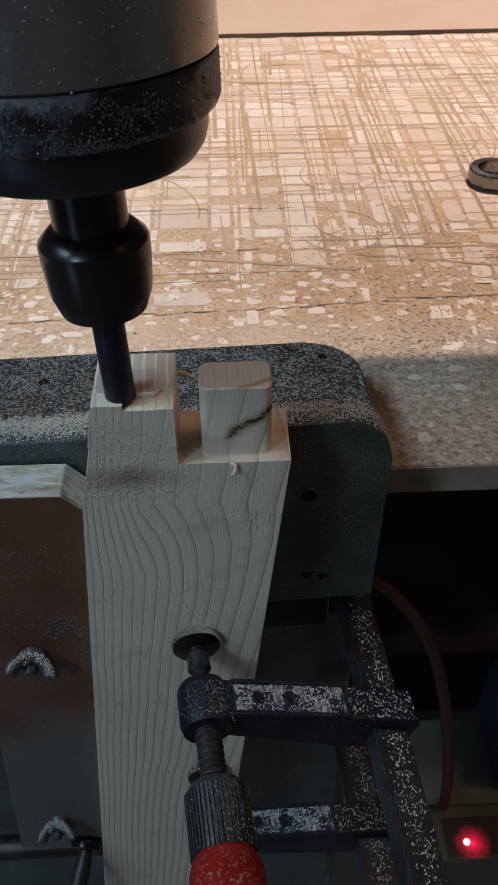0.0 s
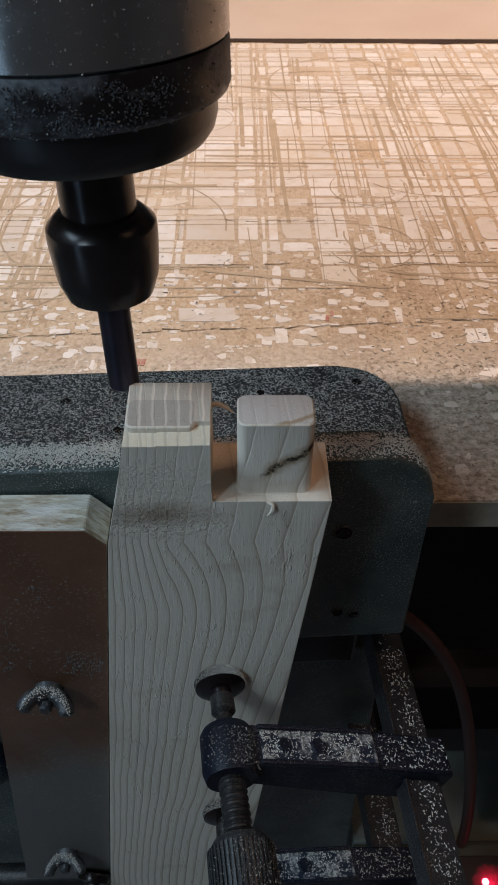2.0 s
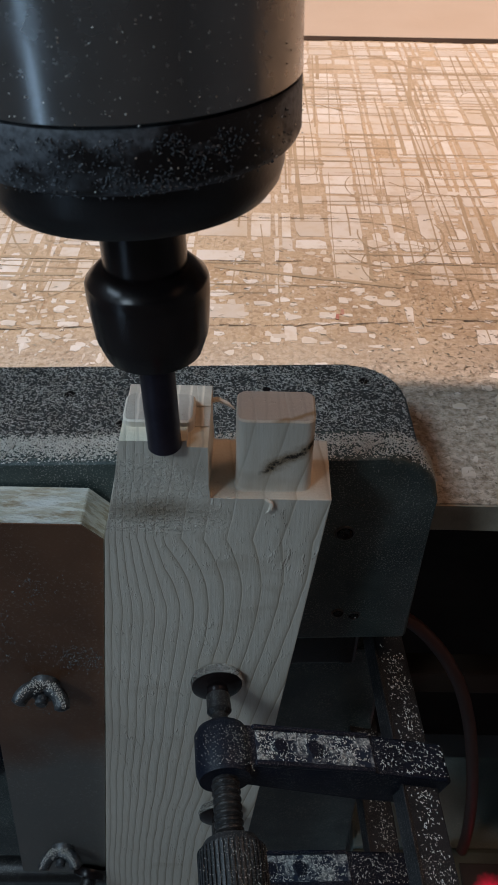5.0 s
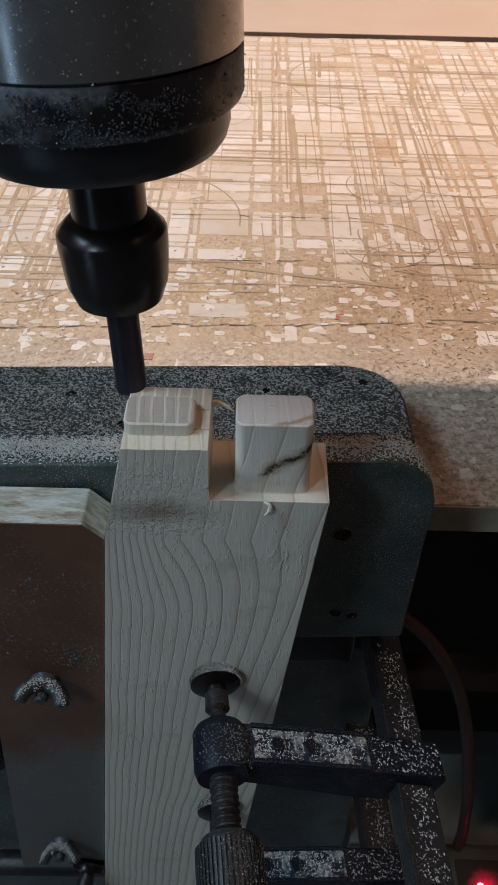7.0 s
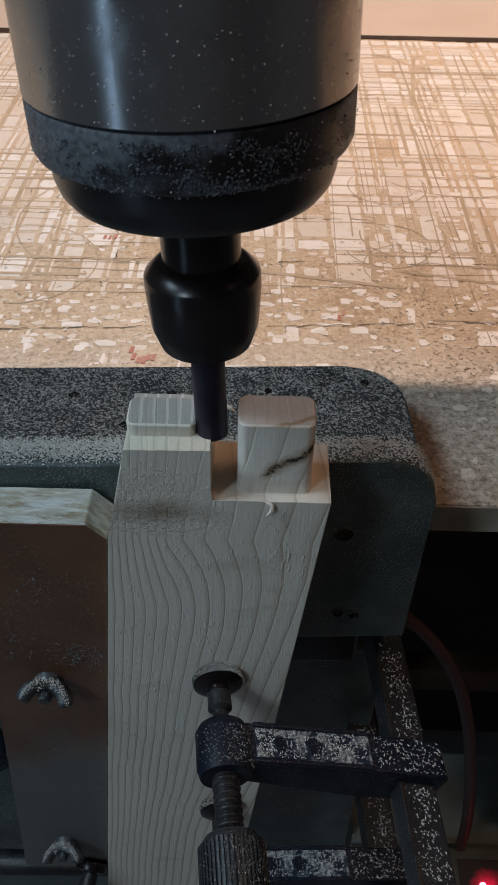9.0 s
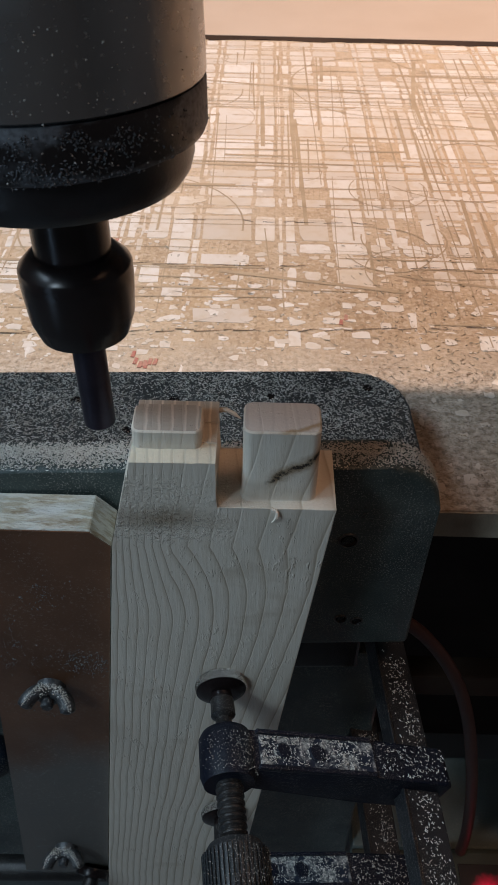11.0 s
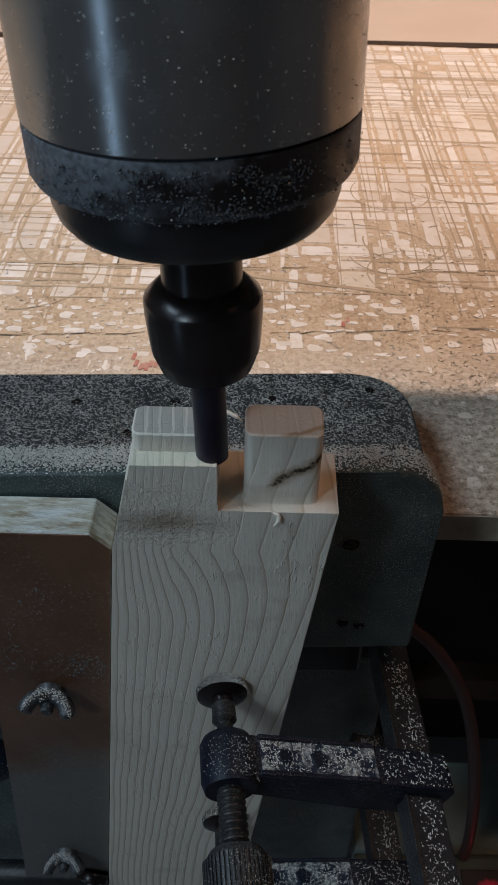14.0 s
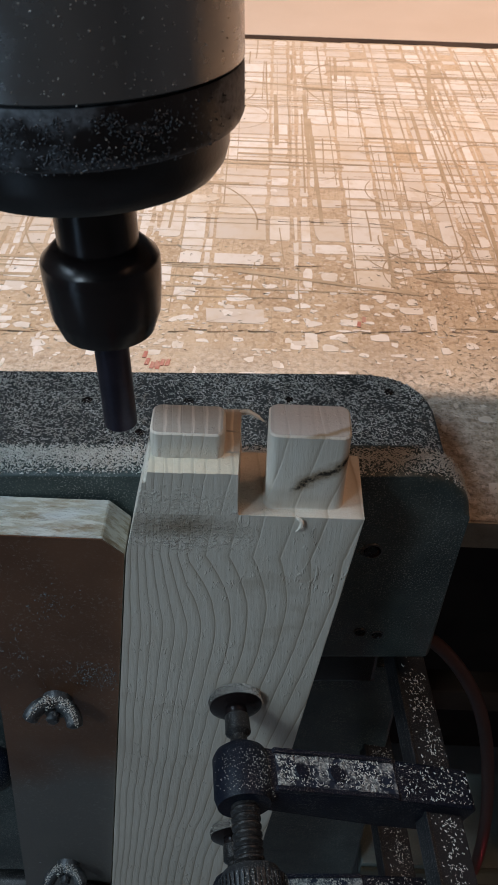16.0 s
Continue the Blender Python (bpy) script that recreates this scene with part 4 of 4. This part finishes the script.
# ---- under the bench ----
def under_bench():
    rail = thing("bench_rail", "dark brown timber rail under the bench", "timber rail")
    part("timber", box(0.078, 1.1, 0.336, 0.352, -0.204, -0.182, 0.002), BROWN_RAIL, rail)
    shelf = thing("lower_shelf", "grey-green painted shelf board with scuffs under the bench", "shelf")
    part("shelf_board", box(0.078, 0.9, 0.300, 0.372, -0.372, -0.352, 0.002), GREY_SHELF, shelf)
    part("shelf_front", box(0.078, 0.9, 0.296, 0.2998, -0.60, -0.356, 0.001), OLIVE, shelf, "olive painted front board")
    # sheet added under the bench; its near-black colour stands for the shade there
    back = thing("wall_under_bench", "near-black sheet standing in for the deep shade under the bench", "wall", "", "structure")
    part("back_panel", box(0.078, 1.1, 0.70, 0.72, -0.9, -0.02, 0.001), SHADE_BLACK, back)
    hose = thing("hose", "brick-red rubber hose hanging under the bench", "hose")
    part("tube", tube(curve_points([(0.070, 0.318, -0.088), (0.094, 0.310, -0.102), (0.115, 0.304, -0.132), (0.130, 0.298, -0.174), (0.143, 0.292, -0.238), (0.151, 0.290, -0.300), (0.152, 0.2890, -0.345), (0.150, 0.2890, -0.42), (0.147, 0.2890, -0.60)], 8), 0.0038, 16), HOSE, hose, smooth=60)
    tub = thing("tool_case", "navy plastic case on the shelf", "case")
    part("shell", prism(rounded(0.196, 0.40, -0.3515, -0.250, 0.02), 0.310, 0.368, "y", 0.003, 2), NAVY, tub)
    LED = (0.1635, 0.262)
    ps = thing("power_strip", "dark power strip with a glowing red switch", "power strip")
    part("housing", box(0.135, 0.40, 0.250, 0.292, -0.380, -0.3305, 0.004), OLIVE, ps)
    red = Nodes("red_switch_light", 0.3)
    red.b.inputs["Base Color"].default_value = (0.8, 0.02, 0.03, 1)
    red.b.inputs["Emission Color"].default_value = (1.0, 0.10, 0.16, 1)
    red.b.inputs["Emission Strength"].default_value = 12.0
    # dark plate; the switch's red halo is put in as emission fading with distance
    glow = Nodes("painted_red_glow", 0.25)
    glow.b.inputs["Base Color"].default_value = (0.05, 0.035, 0.03, 1)
    glow.b.inputs["Emission Color"].default_value = (1.0, 0.01, 0.06, 1)
    away = glow.t.nodes.new("ShaderNodeVectorMath")
    away.operation = "DISTANCE"
    glow.link(glow.mapped((1, 1, 0)), away.inputs[0])
    away.inputs[1].default_value = (LED[0] + 0.004, LED[1] - 0.001, 0)
    lit = glow.ramp(glow.maths("MULTIPLY", glow.maths("ADD", away.outputs["Value"], glow.maths("MULTIPLY", glow.noise(300, 3), 0.006)), 40.0), (0.13, 0.9), (0.26, 0.34), (0.42, 0.11), (0.66, 0.0))
    glow.link(glow.maths("MULTIPLY", lit, 1.8), glow.b.inputs["Emission Strength"])
    part("rocker", box(LED[0] - 0.015, LED[0] + 0.030, LED[1] - 0.0108, LED[1] + 0.018, -0.3310, -0.3290, 0.0006), glow.mat, ps, "dark plate with the switch's red glow put in as emission")
    lamp = part("switch", lathe([(0, -0.001), (0.0022, -0.001), (0.0024, 0.0015), (0.0019, 0.0030), (0.001, 0.0036), (0, 0.0038)], 20), red.mat, ps, "glowing red switch", smooth=60)
    lamp.matrix_basis = pose(LED[0], LED[1], -0.3300)
    rod = thing("steel_rod", "dusty steel rod under the fence", "rod")
    part("shaft", tube([(-0.30, 0.25, -0.285), (-0.09, 0.252, -0.283)], 0.008, 16), RUSTY, rod, smooth=60)


under_bench()


def lower_left_clutter():
    scr = thing("clamp_screw", "dark dusty clamp screw pressed against the fence's foot", "clamp screw")
    bm = lathe([(0, 0), (0.0095, 0), (0.0102, 0.002), (0.0095, 0.005), (0.005, 0.0065), (0, 0.0065)], 28)
    bm.transform(pose(-0.0945, 0.2415, -0.252, 115, 0, -12))
    part("pad", bm, BLACK_STEEL, scr, smooth=35)
    part("shaft", tube([(-0.0945, 0.2380, -0.2535), (-0.098, 0.226, -0.262), (-0.106, 0.200, -0.280)], [0.0042, 0.0056, 0.0056], 16), RUSTY, scr, smooth=60)
    knob = thing("knob", "dark rounded knob beside the fence", "knob")
    part("head", lathe([(0, -0.012), (0.007, -0.011), (0.0115, -0.006), (0.0125, 0.0), (0.0115, 0.006), (0.007, 0.011), (0, 0.012)], 28), BLUE_IRON, knob, smooth=60)
    part("stem", lathe([(0, -0.11), (0.005, -0.11), (0.005, -0.0105), (0, -0.0105)], 16), RUSTY, knob, smooth=60)
    knob.matrix_basis = pose(-0.1475, 0.268, -0.170, 20, 0, 0)


lower_left_clutter()


def steel_ring():
    r = thing("steel_ring", "steel ring lying on the scored bench", "ring")
    part("ring", lathe([(0.013, 0.0006), (0.0185, 0.0006), (0.0195, 0.0016), (0.0195, 0.010), (0.0185, 0.011), (0.013, 0.011), (0.013, 0.0006)], 40), STEEL, r, smooth=40)
    r.matrix_basis = pose(0.214, 0.628, 0.0004)


steel_ring()


# ---- spindle ----
def spindle():
    s = thing("spindle", "steel milling spindle with black nose ring, collet nut and cutter", "milling spindle")
    part("body", lathe([(0, 0.1139), (0.0420, 0.1139), (0.0430, 0.1147), (0.0430, 0.290), (0, 0.290)], 96), STEEL, s, "brushed steel spindle body", smooth=35)
    ring = part("nose_ring", lathe([(0, 0.0990), (0.0405, 0.0990), (0.0420, 0.0998), (0.0428, 0.1015), (0.0429, 0.1127), (0.0425, 0.1137), (0, 0.1137)], 96), BLACK_RING, s, "black dusty nose ring", smooth=35)
    part("nose_cap", lathe([(0, 0.0857), (0.0330, 0.0857), (0.0355, 0.0864), (0.0376, 0.0892), (0.0387, 0.0930), (0.0387, 0.0989), (0, 0.0989)], 96), BLACK_CAP, ring, smooth=35)
    part("shaft", lathe([(0, 0.060), (0.0118, 0.060), (0.0118, 0.0856), (0, 0.0856)], 56), BLACK_STEEL, s, "black spindle shaft", smooth=35)
    part("collet_nut", lathe([(0, 0.0350), (0.0128, 0.0350), (0.0143, 0.0356), (0.0156, 0.0392), (0.0161, 0.0412), (0.0164, 0.0414), (0.0167, 0.0430), (0.0173, 0.0500), (0.0176, 0.0545), (0.0176, 0.0590), (0.0172, 0.0600), (0.0140, 0.0632), (0.0122, 0.0640), (0, 0.0640)], 72), BLACK_STEEL, s, "glossy black collet nut", smooth=35)
    part("cutter", lathe([(0, -0.002), (0.0048, -0.002), (0.0055, -0.0012), (0.0055, 0.028), (0.0060, 0.034), (0.0062, 0.0352), (0, 0.0352)], 40), CUTTER, s, "dark violet steel cutter", smooth=35)
    part("mount", box(-0.06, 0.06, 0.045, 0.075, 0.225, 0.33, 0.004), BLACK_PLASTIC, s, "dark spindle mount")
    part("clamp_band", prism(rounded(-0.052, 0.052, -0.052, 0.046, 0.03), 0.24, 0.285, "z", 0.002), BLACK_PLASTIC, s, "dark clamp band")

    def stuck(rng):
        a, z = rng.gauss(-math.pi / 2, 0.75), rng.choice((rng.uniform(0.0995, 0.112), rng.uniform(0.1145, 0.18), rng.uniform(0.114, 0.135)))
        r = 0.0429 if z < 0.113 else 0.0431
        d = Vector((math.cos(a), math.sin(a), 0))
        return d * r + Vector((0, 0, z)), d

    def caked(rng):
        z = rng.uniform(0.0995, 0.112)
        a = rng.gauss(-1.40, 0.42)
        if noise.noise((a * 7, z * 190, 3)) < rng.uniform(-0.35, 0.25):
            return None
        d = Vector((math.cos(a), math.sin(a), 0))
        return d * 0.0430 + Vector((0, 0, z)), d

    flakes("caked_dust", 1500, caked, s, 43, (0.0004, 0.0012), "grey caked wood dust", CAKE)
    flakes("stuck_sawdust", 240, stuck, s, 41, (0.0001, 0.0007), "", SLAB_DUST)
    return s


SPINDLE = spindle()


def motions():
    path = [
        (0.0, -0.0351, 0.2440), (0.5, -0.0470, 0.2412), (1.0, -0.0565, 0.2493), (1.5, -0.0560, 0.2634), (2.0, -0.0477, 0.2715), (2.5, -0.0365, 0.2729),
        (3.0, -0.0228, 0.2750), (3.5, -0.0151, 0.2678), (4.0, -0.0150, 0.2535), (4.5, -0.0179, 0.2413), (5.0, -0.0302, 0.2365), (5.5, -0.0465, 0.2392),
        (6.0, -0.0569, 0.2515), (6.5, -0.0571, 0.2653), (7.0, -0.0454, 0.2698), (7.5, -0.0330, 0.2719), (8.0, -0.0199, 0.2700), (8.5, -0.0152, 0.2597),
        (9.0, -0.0161, 0.2481), (9.5, -0.0221, 0.2399), (10.0, -0.0358, 0.2377), (10.5, -0.0495, 0.2421), (11.0, -0.0577, 0.2570), (11.5, -0.0549, 0.2711),
        (12.0, -0.0432, 0.2764), (12.5, -0.0302, 0.2736), (13.0, -0.0184, 0.2699), (13.5, -0.0151, 0.2547), (14.0, -0.0180, 0.2438), (14.5, -0.0305, 0.2418),
        (15.0, -0.0435, 0.2408), (15.5, -0.0544, 0.2449), (16.0, -0.0567, 0.2599),
    ]
    drop = lambda t: 0.1018 - 0.00052 * t
    walk(SPINDLE, [(t, pose(x, y, drop(t), -3.4, -2.0, 0)) for t, x, y in path])
    # when the cutter passes over each piece of the shoulder; a piece stands flush with the tenon until its first cut
    passes = [(0.5, 5.55, 10.45, 15.4), (-0.3, 5.2, 10.1, 15.0), (-0.8, 4.8, 9.7, 14.5), (3.8, 8.6, 13.6), (2.5, 7.5, 12.6), (1.3, 6.3, 11.3)]
    for ob, cuts in zip(SHOULDERS, passes):
        z, rows = 0.0, []
        for c in cuts:
            low = drop(c) - 0.0024 - FLUSH
            if c <= 0:
                z = low
                continue
            rows += [(c - 0.15, pose(0, 0, z)), (c + 0.15, pose(0, 0, low))]
            z = low
        walk(ob, [(0, rows[0][1]), *rows, (16, rows[-1][1])])


motions()
